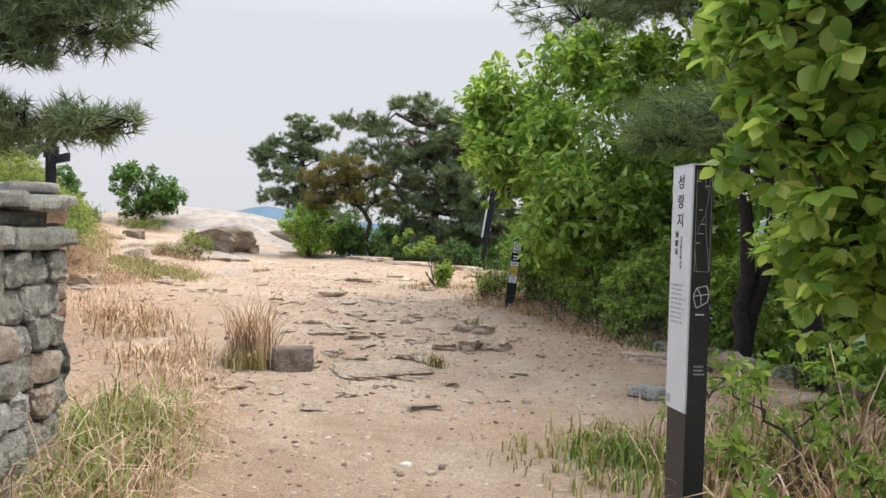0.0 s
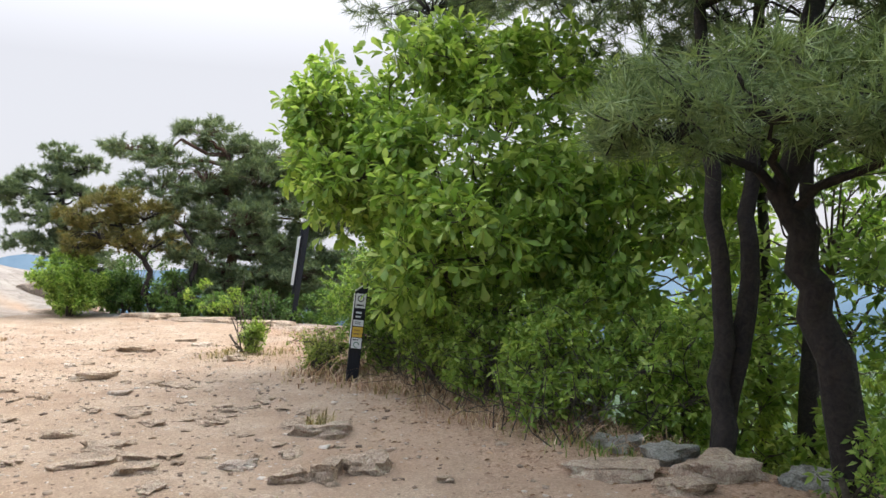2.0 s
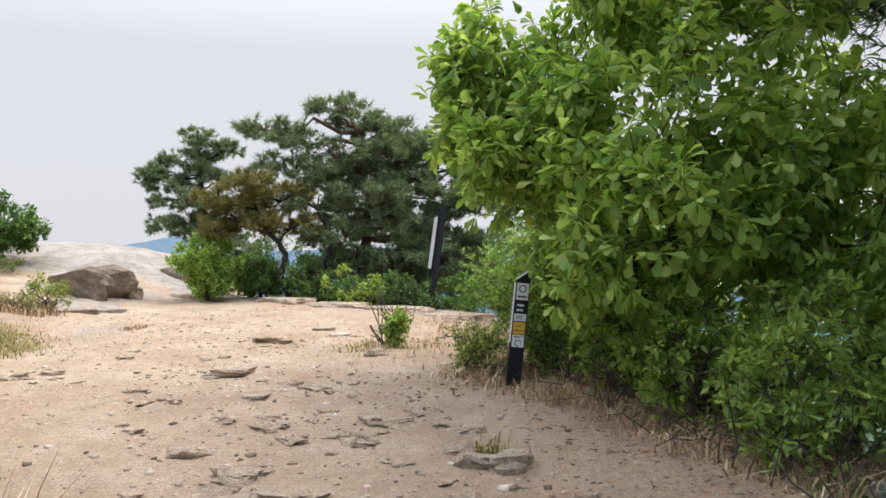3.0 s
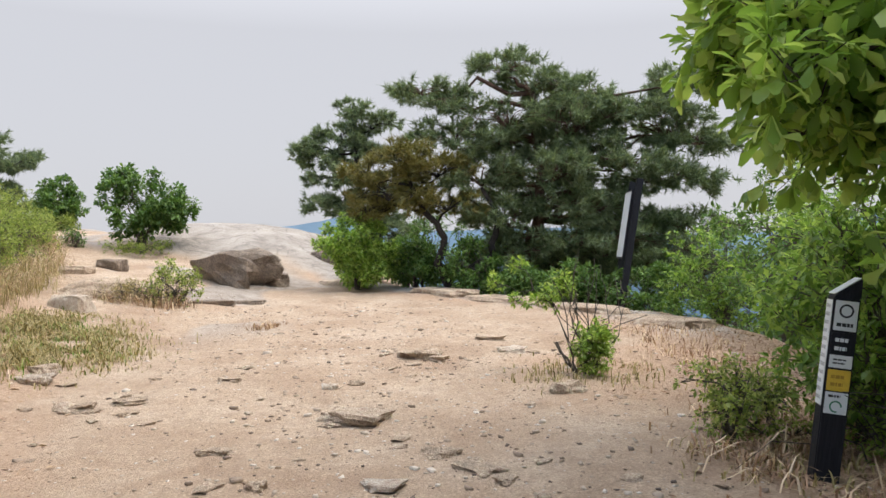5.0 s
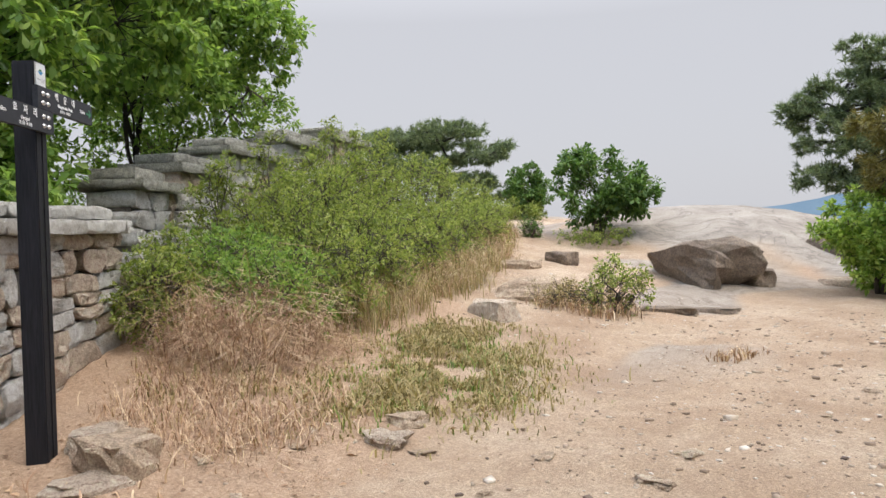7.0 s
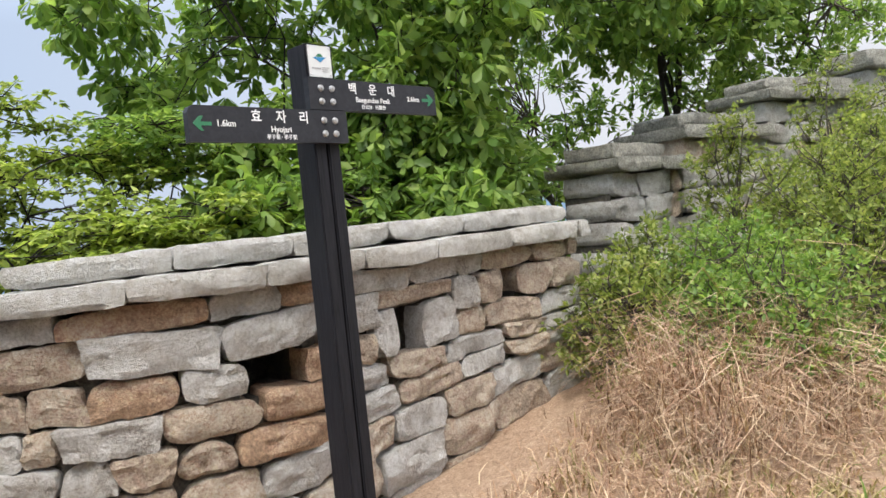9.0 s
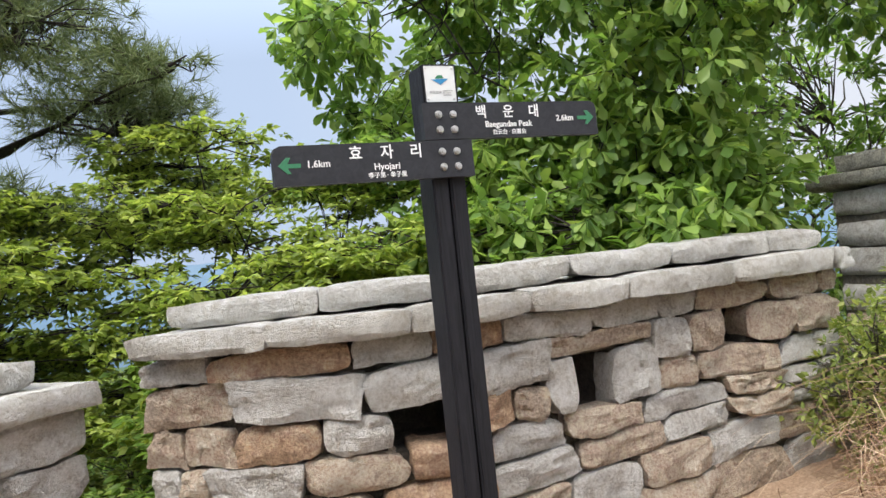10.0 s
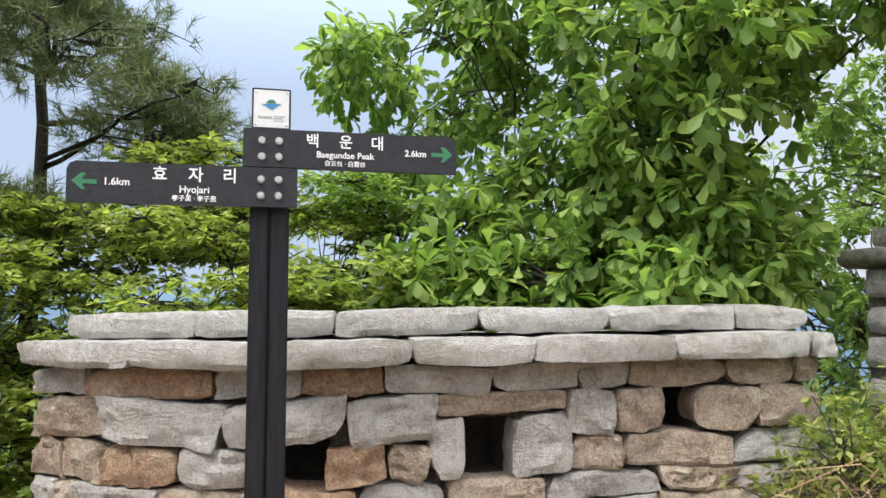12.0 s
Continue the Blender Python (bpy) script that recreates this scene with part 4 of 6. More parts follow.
arrow(0.60, zu - 0.066, 1, upper)
arrow(-0.590, zl - 0.068, -1, lower)
for board, zt in ((upper, zu), (lower, zl)):
    for bx in (-0.030, 0.028):
        for bz in (0.042, 0.097):
            bm = bmesh.new()
            bmesh.ops.create_cone(bm, cap_ends=True, segments=16, radius1=0.0145, radius2=0.011, depth=0.008, matrix=pose(bx, FY - 0.036, zt - bz, 90))
            bmesh.ops.create_cone(bm, cap_ends=True, segments=6, radius1=0.007, radius2=0.006, depth=0.006, matrix=pose(bx, FY - 0.042, zt - bz, 90))
            part("bolt", bm, M_STEEL, board, "galvanised bolt head")
plate = part("emblem_plate", box_bm(0.124, 0.006, 0.135, (0, FY - 0.004, G0 - 0.074), 0.002), M_PLATE, sp, "white plate with a blue and green emblem")
part("plate_rim", line([(-0.063, G0 - 0.143), (-0.063, G0 - 0.005), (0.063, G0 - 0.005), (0.063, G0 - 0.143), (-0.063, G0 - 0.143)], 0.005, FY - 0.0082), M_BLACK, plate)
part("emblem", flat([(-0.035, G0 - 0.058), (0.035, G0 - 0.055), (0.018, G0 - 0.066), (0.002, G0 - 0.078), (-0.014, G0 - 0.068)], FY - 0.0085, FY - 0.006), M_BLUE, plate, "blue emblem shape")
part("emblem", flat([(-0.02, G0 - 0.055), (0.018, G0 - 0.053), (0.008, G0 - 0.042), (-0.008, G0 - 0.042)], FY - 0.0085, FY - 0.006), M_GREENARROW, plate, "green emblem shape")
part("small_print", bars(-0.045, 0.005, G0 - 0.112, G0 - 0.095, 1, FY - 0.0085, 3), M_GREYINK, plate)
part("small_print", bars(0.008, 0.05, G0 - 0.12, G0 - 0.095, 3, FY - 0.0085, 4), M_GREYINK, plate)
for bx in (-0.052, 0.052):
    for bz in (0.016, 0.13):
        bm = bmesh.new()
        bmesh.ops.create_uvsphere(bm, u_segments=8, v_segments=5, radius=0.004, matrix=pose(bx, FY - 0.007, G0 - bz))
        part("rivet", bm, M_STEEL, plate)

# ---- stele ----
zs = float(ground_z(1.368, -3.435)) - 0.05
stele = thing("information_pillar", (1.355, -3.43, zs), "slim dark stone pillar with a pale lettered panel among weeds", "sign pillar")
stele.rotation_euler = (radians(-0.3), radians(0.5), radians(-83.2))
HS = 1.49 - zs
part("shaft", box_bm(0.17, 0.092, HS - 0.006, (0, -0.002, (HS - 0.006) / 2), 0.003), M_SLATE, stele)
face = part("pale_panel", box_bm(0.176, 0.008, 1.06, (0, -0.052, HS - 0.53), 0.0015), M_LIGHTPANEL, stele, "pale panel with Korean, Chinese and English lettering")
part("top_cap", box_bm(0.178, 0.102, 0.006, (0, -0.005, HS - 0.003), 0.001), M_LIGHTPANEL, stele)
YF = -0.0566
for ch, dz in zip("성랑지", (0.078, 0.162, 0.243)):
    words(ch, 0.066, -0.008, HS - dz, YF, M_INK, face)
for ch, dz in zip("城廊址", (0.302, 0.340, 0.376)):
    words(ch, 0.032, -0.034, HS - dz, YF, M_INK, face)
words("Seongnangji Site", 0.0215, 0.008, HS - 0.377, YF, M_INK, face, "lettering", -90)
words("Seongnangji site is", 0.0145, -0.07, HS - 0.518, YF, M_GREYINK, face, "small_print", 0, 1, "LEFT")
words("where the guard", 0.0145, -0.07, HS - 0.537, YF, M_GREYINK, face, "small_print", 0, 1, "LEFT")
part("small_print", bars(-0.07, 0.062, HS - 0.69, HS - 0.548, 7, YF, 6), M_GREYINK, face)
part("notice_square", box_bm(0.035, 0.002, 0.035, (-0.06, -0.0565, HS - 1.02), 0), M_GREYINK, face)
SY, SD = -0.0868, 90
for pts in ([(-0.035, HS - 0.03), (0.042, HS - 0.03), (0.042, HS - 0.455), (-0.035, HS - 0.455), (-0.035, HS - 0.03)],
            [(0.036, HS - 0.03), (0.028, HS - 0.13), (0.014, HS - 0.2), (0.02, HS - 0.3), (0.034, HS - 0.4), (0.038, HS - 0.45)],
            [(0.008, HS - 0.04), (0.01, HS - 0.1), (0.024, HS - 0.11)], [(-0.03, HS - 0.3), (-0.01, HS - 0.25), (0.01, HS - 0.22)],
            [(-0.034, HS - 0.36), (-0.028, HS - 0.42), (-0.022, HS - 0.452)]):
    part("map_line", line([(x * 0.9 - 0.004, z) for x, z in pts], 0.0022, SY, SD), M_GREYINK, stele, "pale engraved map line")
for dz, dx in ((0.07, -0.025), (0.09, 0.015), (0.19, -0.012), (0.25, 0.0), (0.29, -0.01), (0.33, -0.02)):
    part("map_label", bars(dx - 0.011, dx + 0.012, HS - dz - 0.008, HS - dz, 1, SY, int(dz * 100), SD), M_PLATE, stele)
house = [(-0.035, HS - 0.56), (-0.02, HS - 0.525), (0.025, HS - 0.515), (0.038, HS - 0.55), (0.03, HS - 0.585), (-0.02, HS - 0.61), (-0.035, HS - 0.56), (0.0, HS - 0.555), (0.038, HS - 0.55)]
part("house_drawing", line(house, 0.004, SY, SD), M_PLATE, stele, "pale line drawing of a small tiled house")
part("house_drawing", line([(0.0, HS - 0.555), (-0.02, HS - 0.525)], 0.004, SY, SD), M_PLATE, stele)
part("house_drawing", line([(0.0, HS - 0.555), (0.002, HS - 0.6)], 0.004, SY, SD), M_PLATE, stele)
part("small_print", bars(-0.022, 0.02, HS - 0.645, HS - 0.63, 1, SY, 8, SD), M_PLATE, stele)
part("small_print", bars(-0.022, 0.03, HS - 0.90, HS - 0.85, 3, SY, 9, SD), M_GREYINK, stele)

# ---- leaning trail marker ----
zm = float(ground_z(1.93, 5.2)) - 0.08
tm = thing("trail_marker", (1.83, 5.2, zm), "leaning dark trail marker post with white and yellow plates", "trail marker")
tm.rotation_euler = (0, radians(6.5), radians(-8))
HM = 1.245 - zm
bm = box_bm(0.14, 0.12, HM - 0.1, (0, 0, (HM - 0.1) / 2), 0.006)
part("post", bm, M_BLACK, tm)
bm = bmesh.new()
q = [bm.verts.new(v) for v in ((-0.07, -0.06, HM - 0.1), (0.07, -0.06, HM - 0.1), (0.07, 0.06, HM - 0.1), (-0.07, 0.06, HM - 0.1), (0.07, -0.05, HM + 0.01), (0.07, 0.05, HM + 0.01))]
for idx in ((0, 1, 4), (1, 2, 5, 4), (2, 3, 5), (3, 0, 4, 5), (3, 2, 1, 0)):
    bm.faces.new([q[i] for i in idx])
part("slanted_top", bm, M_BLACK, tm)
part("top_plate", box_bm(0.165, 0.105, 0.006, (0, 0, HM - 0.038), 0.001, pose(0, 0, 0, 0, 0, 0)), M_PLATE, tm).matrix_local = pose(-0.002, 0, HM - 0.038, 0, -38.2, 0) @ pose(0, 0, -(HM - 0.038) + 0.004)
for name, z0, z1, m in (("white_notice", HM - 0.29, HM - 0.115, M_PLATE), ("black_notice", HM - 0.43, HM - 0.295, M_BLACK), ("pale_notice", HM - 0.50, HM - 0.42, M_PLATE), ("yellow_notice", HM - 0.63, HM - 0.505, M_YELLOW), ("lower_notice", HM - 0.76, HM - 0.632, M_PLATE)):
    w = 0.12
    plate = part(name, box_bm(w, 0.005, z1 - z0 - 0.006, (0, -0.0635, (z0 + z1) / 2), 0.001), m, tm)
    if name == "white_notice":
        part("round_mark", line([(0.034 * math.cos(a * 0.5), (z1 - 0.06) + 0.034 * math.sin(a * 0.5)) for a in range(14)], 0.011, -0.0665), M_INK, plate)
        part("small_print", bars(-0.045, 0.045, z0 + 0.015, z0 + 0.06, 1, -0.0665, 1), M_INK, plate)
    elif name == "lower_notice":
        part("small_print", bars(-0.045, 0.045, z1 - 0.04, z1 - 0.008, 1, -0.0665, 2), M_INK, plate)
        part("round_mark", line([(0.03 * math.cos(a * 0.5), z0 + 0.045 + 0.03 * math.sin(a * 0.5)) for a in range(11)], 0.009, -0.0665), M_GREENARROW, plate)
    else:
        part("small_print", bars(-0.042, 0.042, z0 + 0.02, z1 - 0.02, 2, -0.0665, 5), M_PLATE if m is M_BLACK else M_INK if m is M_PLATE else paint("ochre_print", (0.35, 0.2, 0.02)), plate)
side_plate = part("side_notice", box_bm(0.005, 0.10, 0.60, (-0.0735, 0, HM - 0.42), 0.001), M_PLATE, tm, "long white plate with faded green writing")
part("small_print", bars(-0.045, 0.045, HM - 0.70, HM - 0.13, 12, -0.0765, 12, -90), M_GREYINK, side_plate)

# ---- tilted information board ----
zb = float(ground_z(2.3, 14.0)) + 0.02
ib = thing("information_board", (2.3, 14.3, zb), "tilted pale information board on black posts by the ledge", "information board")
ib.rotation_euler = (radians(0), radians(8.5), radians(-2))
for y in (-0.36, 0.36):
    part("post", box_bm(0.11, 0.09, 2.32, (0.05, y, 1.16), 0.008), M_BLACK, ib)
part("board", box_bm(0.045, 0.66, 1.22, (-0.03, 0, 1.52), 0.004), M_BLACK, ib)
part("pale_face", box_bm(0.006, 0.62, 1.14, (-0.057, 0, 1.52), 0.001), M_PLATE, ib)
part("lower_rail", box_bm(0.05, 0.75, 0.12, (0.05, 0, 0.35), 0.004), M_BLACK, ib)

# ---- rocks ----
def stone(x, y, w, d, h, seed, material=None, name="stone", label="half-buried pale granite stone on the sandy trail", turn=0.0, flat_top=0.2, sink=0.34, cuts=4, rough=0.3, group="trail stones", category="stone", ball=0.45):
    ob = new(name, rock_mesh(name, (w, d, h), seed, material or M_ROCK, cuts, rough, flat_top, ball))
    ob.matrix_world = pose(x, y, float(ground_z(x, y)) - h * sink, 0, 0, turn)
    return tagged(ob, label, category, group)


for i, (x, y, w, d, h) in enumerate(((-1.06, 6.5, 0.50, 0.26, 0.13), (-0.73, 8.95, 0.38, 0.24, 0.10), (1.07, 2.55, 0.42, 0.28, 0.14), (1.15, 1.45, 0.30, 0.25, 0.16), (0.85, 1.38, 0.17, 0.2, 0.18),
                                     (0.60, 1.38, 0.24, 0.18, 0.10), (-0.67, 2.1, 0.36, 0.22, 0.09), (-0.33, 1.75, 0.27, 0.16, 0.08), (-0.97, 3.35, 0.26, 0.16, 0.08), (-0.59, 2.65, 0.32, 0.22, 0.09))):
    stone(x, y, w, d, h, i + 1, turn=i * 47 % 60 - 30)
for i, (x, y, w, d, h) in enumerate(((0.31, 1.8, 0.2, 0.16, 0.07), (0.65, 7.35, 0.26, 0.2, 0.13), (-0.36, 5.55, 0.22, 0.15, 0.05), (0.25, 9.3, 0.3, 0.2, 0.08), (0.05, 10.3, 0.36, 0.22, 0.07),
                                     (-1.8, 5.6, 0.18, 0.12, 0.05), (-0.66, 4.92, 0.2, 0.14, 0.05), (-0.58, 8.85, 0.26, 0.16, 0.06), (-3.03, 7.1, 0.28, 0.22, 0.05), (-4.22, 7.6, 0.28, 0.2, 0.1),
                                     (-4.28, 7.95, 0.24, 0.16, 0.1), (-3.36, 6.76, 0.24, 0.18, 0.1), (-1.43, 7.46, 0.1, 0.09, 0.07), (-1.23, 7.72, 0.13, 0.1, 0.06), (-1.36, 4.92, 0.1, 0.1, 0.06))):
    stone(x, y, w, d, h, i + 21, M_TAN if i % 3 == 0 else M_ROCK, turn=i * 61 % 70 - 35)
stone(-0.87, 0.5, 0.36, 0.30, 0.36, 51, M_DARKROCK, "rock", "boxy dark brown rock beside a dry grass tuft", 8, 0.8, 0.2, 4, 0.1)
stone(-0.02, 0.42, 0.78, 0.62, 0.10, 52, M_ROCK, "flat_slab", "flat split granite slab lying in the trail", 25, 0.9, 0.35, 4, 0.16)
stone(0.38, 0.85, 0.30, 0.2, 0.12, 53, M_ROCK, "stone", turn=-20)
stone(0.2, 0.95, 0.3, 0.25, 0.1, 54, M_ROCK, "stone", turn=40)
variants = [rock_mesh("stone_chip", (1, 0.7, 0.3), 130 + i, M_ROCK, 3, 0.42, 0.6, 0.2) for i in range(8)]
rng = np.random.default_rng(77)
for i in range(185):
    y = rng.uniform(-1.2, 5.2) if i < 100 else rng.uniform(5, 12) if i < 140 else rng.uniform(5.2, 8.4)
    x = rng.normal(0.0, 0.9) if i < 100 else rng.uniform(-3.6, 1.6) if i < 140 else rng.uniform(-5.2, -2.3)
    s = float(np.clip(rng.lognormal(-2.1, 0.4), 0.05, 0.21))
    if i >= 100:
        s *= 0.6
    ob = new("stone_chip", variants[i % 8])
    ob.matrix_world = pose(x, y, float(ground_z(x, y)) - 0.09 * s, rng.uniform(-9, 9), rng.uniform(-9, 9), rng.uniform(0, 360)) @ Matrix.Diagonal((s, s, s, 1))
    tagged(ob, "flat chip of sandy granite half sunk in the trail", "stone", "trail stones")
# edging stones along the wooded rim
for i, (x, y, w, d, h) in enumerate(((2.62, 0.8, 0.75, 0.34, 0.14), (3.2, 0.98, 0.38, 0.3, 0.2), (3.3, 0.58, 0.55, 0.36, 0.26), (3.82, 0.3, 0.36, 0.3, 0.24), (4.05, 0.0, 0.42, 0.34, 0.26), (3.1, 1.42, 0.42, 0.3, 0.18), (2.86, 0.33, 0.38, 0.28, 0.14), (2.3, -0.5, 0.5, 0.3, 0.12), (3.3, -0.8, 0.5, 0.4, 0.22), (2.95, -1.7, 0.5, 0.36, 0.18))):
    stone(x, y, w * 0.8, d * 0.85, h, i + 61, M_OLDCAP if i % 2 else M_ROCK, "edging_stone", "lichen-grey edging stone at the wooded rim of the trail", i * 37 % 50 - 25, 0.5, 0.36, 5, 0.3, "edging stones")
# stones piled at the foot of the direction post
for i, (x, y, w, d, h) in enumerate(((-5.06, 6.25, 0.36, 0.3, 0.28), (-5.42, 6.28, 0.24, 0.22, 0.2), (-5.26, 6.45, 0.2, 0.2, 0.18), (-4.98, 6.02, 0.4, 0.26, 0.09), (-5.6, 6.5, 0.2, 0.18, 0.12))):
    stone(x, y, w, d, h, i + 81, M_TAN if i % 2 else M_ROCK, "rubble_stone", "pale broken stone piled beside the direction post", i * 53 % 80, 0.5, 0.25, 3, 0.22, "rubble stones")
# larger rocks ahead
stone(-5.35, 17.0, 1.7, 1.2, 0.80, 95.6, M_DARKROCK, "boulder", "dark weathered boulder at the foot of a bare granite dome", -24, 0.15, 0.40, 6, 0.3, "", "boulder", 0.55)
stone(-4.55, 17.3, 0.6, 0.5, 0.42, 92, M_DARKROCK, "boulder", "small dark rock beside the larger boulder", 20, 0.4, 0.3, 4, 0.16, "", "boulder")
stone(-6.5, 13.3, 1.1, 0.7, 0.40, 93, M_ROCK, "boulder", "low rounded granite hump in the slope", 10, 0.2, 0.4, 6, 0.14, "", "boulder", 0.95)
stone(-5.95, 11.5, 0.55, 0.42, 0.36, 94, M_TAN, "boulder", "low tan granite hump by the grass", -8, 0.4, 0.35, 4, 0.12, "", "boulder")
stone(-8.1, 15.4, 0.9, 0.5, 0.24, 95, M_ROCK, "rock_ledge", "low granite ledge across the slope", 5, 0.8, 0.3, 4, 0.14, "", "rock")
stone(-7.7, 16.5, 0.5, 0.36, 0.34, 96, M_DARKROCK, "rock_ledge", "dark rock by the azalea bush", -15, 0.5, 0.3, 4, 0.16, "", "rock")
stone(-4.7, 13.8, 0.75, 0.3, 0.14, 97, M_DARKROCK, "rock_ledge", "thin dark rock edge in the sand", 25, 0.8, 0.4, 4, 0.16, "", "rock")
stone(-4.3, 14.3, 0.7, 0.26, 0.12, 98, M_DARKROCK, "rock_ledge", "thin dark rock edge in the sand", 15, 0.8, 0.4, 4, 0.16, "", "rock")
stone(-3.7, 20.6, 1.1, 0.7, 0.7, 99, M_DARKROCK, "rock_ledge", "dark overhanging lip of the granite dome", -30, 0.5, 0.45, 5, 0.14, "", "rock")
for i, (x, y, w) in enumerate(((2.6, 12.0, 1.3), (1.6, 13.4, 1.5), (0.4, 14.9, 1.6), (-0.8, 16.0, 1.4), (-3.2, 18.0, 1.0))):
    stone(x, y, w, 0.7, 0.28, 110 + i, M_ROCK, "rock_ledge", "grey granite rim where the ground drops away", 130, 0.8, 0.5, 4, 0.12, "ledge rims", "rock")

# loose gravel
rng = np.random.default_rng(5)
peb_v, peb_f = [], []
base_v = unit(np.array([(1, 1, 1), (-1, 1, 1), (-1, -1, 1), (1, -1, 1), (1, 1, -1), (-1, 1, -1), (-1, -1, -1), (1, -1, -1)], float))
base_f = np.array([(0, 1, 2, 3), (7, 6, 5, 4), (0, 4, 5, 1), (1, 5, 6, 2), (2, 6, 7, 3), (3, 7, 4, 0)])
N = 15000
py = rng.uniform(-6.5, 15, N)
px = rng.normal(-0.3, 1.7, N) - np.clip(py - 6, 0, 9) * rng.uniform(0, 0.8, N)
keep = (px < edge_east(py) - 0.1) & (px > wall_x(py) + 0.9)
px, py = px[keep], py[keep]
N = len(px)
ps = np.clip(rng.lognormal(-4.6, 0.62, N), 0.005, 0.05)
pz = ground_z(px, py)
v = base_v[None] * rng.uniform(0.6, 1.4, (N, 8, 1)) * np.stack([ps, ps * rng.uniform(0.6, 1, N), ps * rng.uniform(0.35, 0.7, N)], 1)[:, None]
az = rng.uniform(0, 6.3, N)[:, None]
vx, vy = v[..., 0] * np.cos(az) - v[..., 1] * np.sin(az), v[..., 0] * np.sin(az) + v[..., 1] * np.cos(az)
v = np.stack([vx + px[:, None], vy + py[:, None], v[..., 2] + pz[:, None]], -1)
M_GRAVEL = stone_mat("mixed_gravel", [(0.3, (0.16, 0.11, 0.08)), (0.5, (0.36, 0.27, 0.2)), (0.7, (0.55, 0.46, 0.37))], 0.2, 0.1, 0.005)
nt = M_GRAVEL.node_tree
bs = nt.nodes["Principled BSDF"]
nt.links.new(ramp(nt, island(nt), [(0.0, (0.09, 0.06, 0.045)), (0.35, (0.27, 0.19, 0.13)), (0.7, (0.45, 0.36, 0.27)), (1.0, (0.62, 0.54, 0.45))]), bs.inputs["Base Color"])
tagged(new("gravel", mesh_from("gravel", v.reshape(-1, 3), (base_f[None] + (np.arange(N) * 8)[:, None, None]).reshape(-1, 4), M_GRAVEL)), "loose gravel and small stones scattered on the trail", "gravel", "", "stuff")


# ---- trees and shrubs ----
def gz(x, y):
    return float(ground_z(x, y)) - 0.05


def shrub(x, y, h, w, material, seed, label, leaf=0.06, n=60, shape=OVAL_LEAF, name="shrub", twigs=14, per=8, category="shrub", group="", stems=4, clump=0.2):
    return broadleaf(name, (x, y, gz(x, y)), label, [(0, 0, h * 0.58, w / 2, w / 2, h * 0.42, n), (0.15 * w, -0.1 * w, h * 0.35, w * 0.45, w * 0.45, h * 0.3, n // 3)], None, leaf, material, seed, twigs, per, stems, 0.02 + 0.01 * h, None, clump, shape, category, 0.4, 0.06, group)


# oak by the trail marker
broadleaf("oak_tree", (3.35, 4.6, gz(3.35, 4.6)), "large-leaved bright green oak at the wooded edge of the trail",
          [(0.0, 0.1, 2.6, 1.9, 1.9, 1.45, 100), (-1.3, 0.5, 2.65, 0.95, 1.2, 0.7, 34), (-1.6, 0.7, 3.0, 0.55, 0.6, 0.7, 20), (1.1, -1.1, 1.9, 1.4, 1.4, 1.2, 56), (-0.5, -0.9, 1.8, 1.1, 1.1, 0.8, 30), (0.1, 0.3, 3.75, 0.9, 0.9, 0.5, 26)],
          None, 0.165, M_OAK, 1, 13, 8, 3, 0.045, None, 0.38, hang=0.3)
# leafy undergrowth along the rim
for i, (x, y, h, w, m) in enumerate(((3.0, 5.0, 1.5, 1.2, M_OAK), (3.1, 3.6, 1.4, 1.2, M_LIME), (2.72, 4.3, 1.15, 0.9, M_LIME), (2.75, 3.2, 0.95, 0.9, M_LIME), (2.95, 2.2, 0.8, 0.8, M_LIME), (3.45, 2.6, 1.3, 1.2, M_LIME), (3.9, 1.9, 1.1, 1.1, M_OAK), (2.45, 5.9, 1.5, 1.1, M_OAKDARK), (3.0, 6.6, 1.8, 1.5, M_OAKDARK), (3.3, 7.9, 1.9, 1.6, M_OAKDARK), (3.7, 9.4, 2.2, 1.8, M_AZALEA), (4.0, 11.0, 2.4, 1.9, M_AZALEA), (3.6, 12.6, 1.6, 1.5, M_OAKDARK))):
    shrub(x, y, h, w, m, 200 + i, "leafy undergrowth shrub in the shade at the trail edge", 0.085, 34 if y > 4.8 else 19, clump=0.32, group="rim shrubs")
shrub(2.5, 5.6, 0.55, 0.7, M_LIME, 230, "low yellow-green shrub at the foot of the trail marker", 0.045, 26)
shrub(1.6, 5.9, 0.5, 0.6, M_SHRUB, 231, "low yellow-green shrub at the foot of the trail marker", 0.045, 22)
# small bush with bare twigs on the sand
broadleaf("bush", (0.86, 8.0, gz(0.86, 8.0)), "small bright green bush with long bare twigs on sandy ground", [(0.08, 0, 0.32, 0.17, 0.15, 0.22, 20), (-0.45, 0.2, 0.85, 0.38, 0.3, 0.2, 9)], None, 0.055, M_LIME, 240, 12, 8, 5, 0.012, None, 0.1, OVAL_LEAF, "shrub", 0.35, 0.05)
rng = np.random.default_rng(31)
tw = []
for i in range(8):
    a = np.array([0.9 + rng.normal(0, 0.05), 8.02, gz(0.9, 8.0)])
    e = a + np.array([rng.normal(0.05, 0.35), rng.normal(0, 0.15), rng.uniform(0.7, 1.35)])
    m = bent(a, e, rng, 0, 0.08)
    tw.append([(p, 0.008 - 0.001 * k) for k, p in enumerate(m)])
    for _ in range(2):
        s = m[rng.integers(2, 5)]
        tw.append([(p, 0.004) for p in bent(s, s + np.array([rng.normal(0, 0.2), rng.normal(0, 0.1), rng.uniform(0.15, 0.4)]), rng, 0, 0.08, 4)])
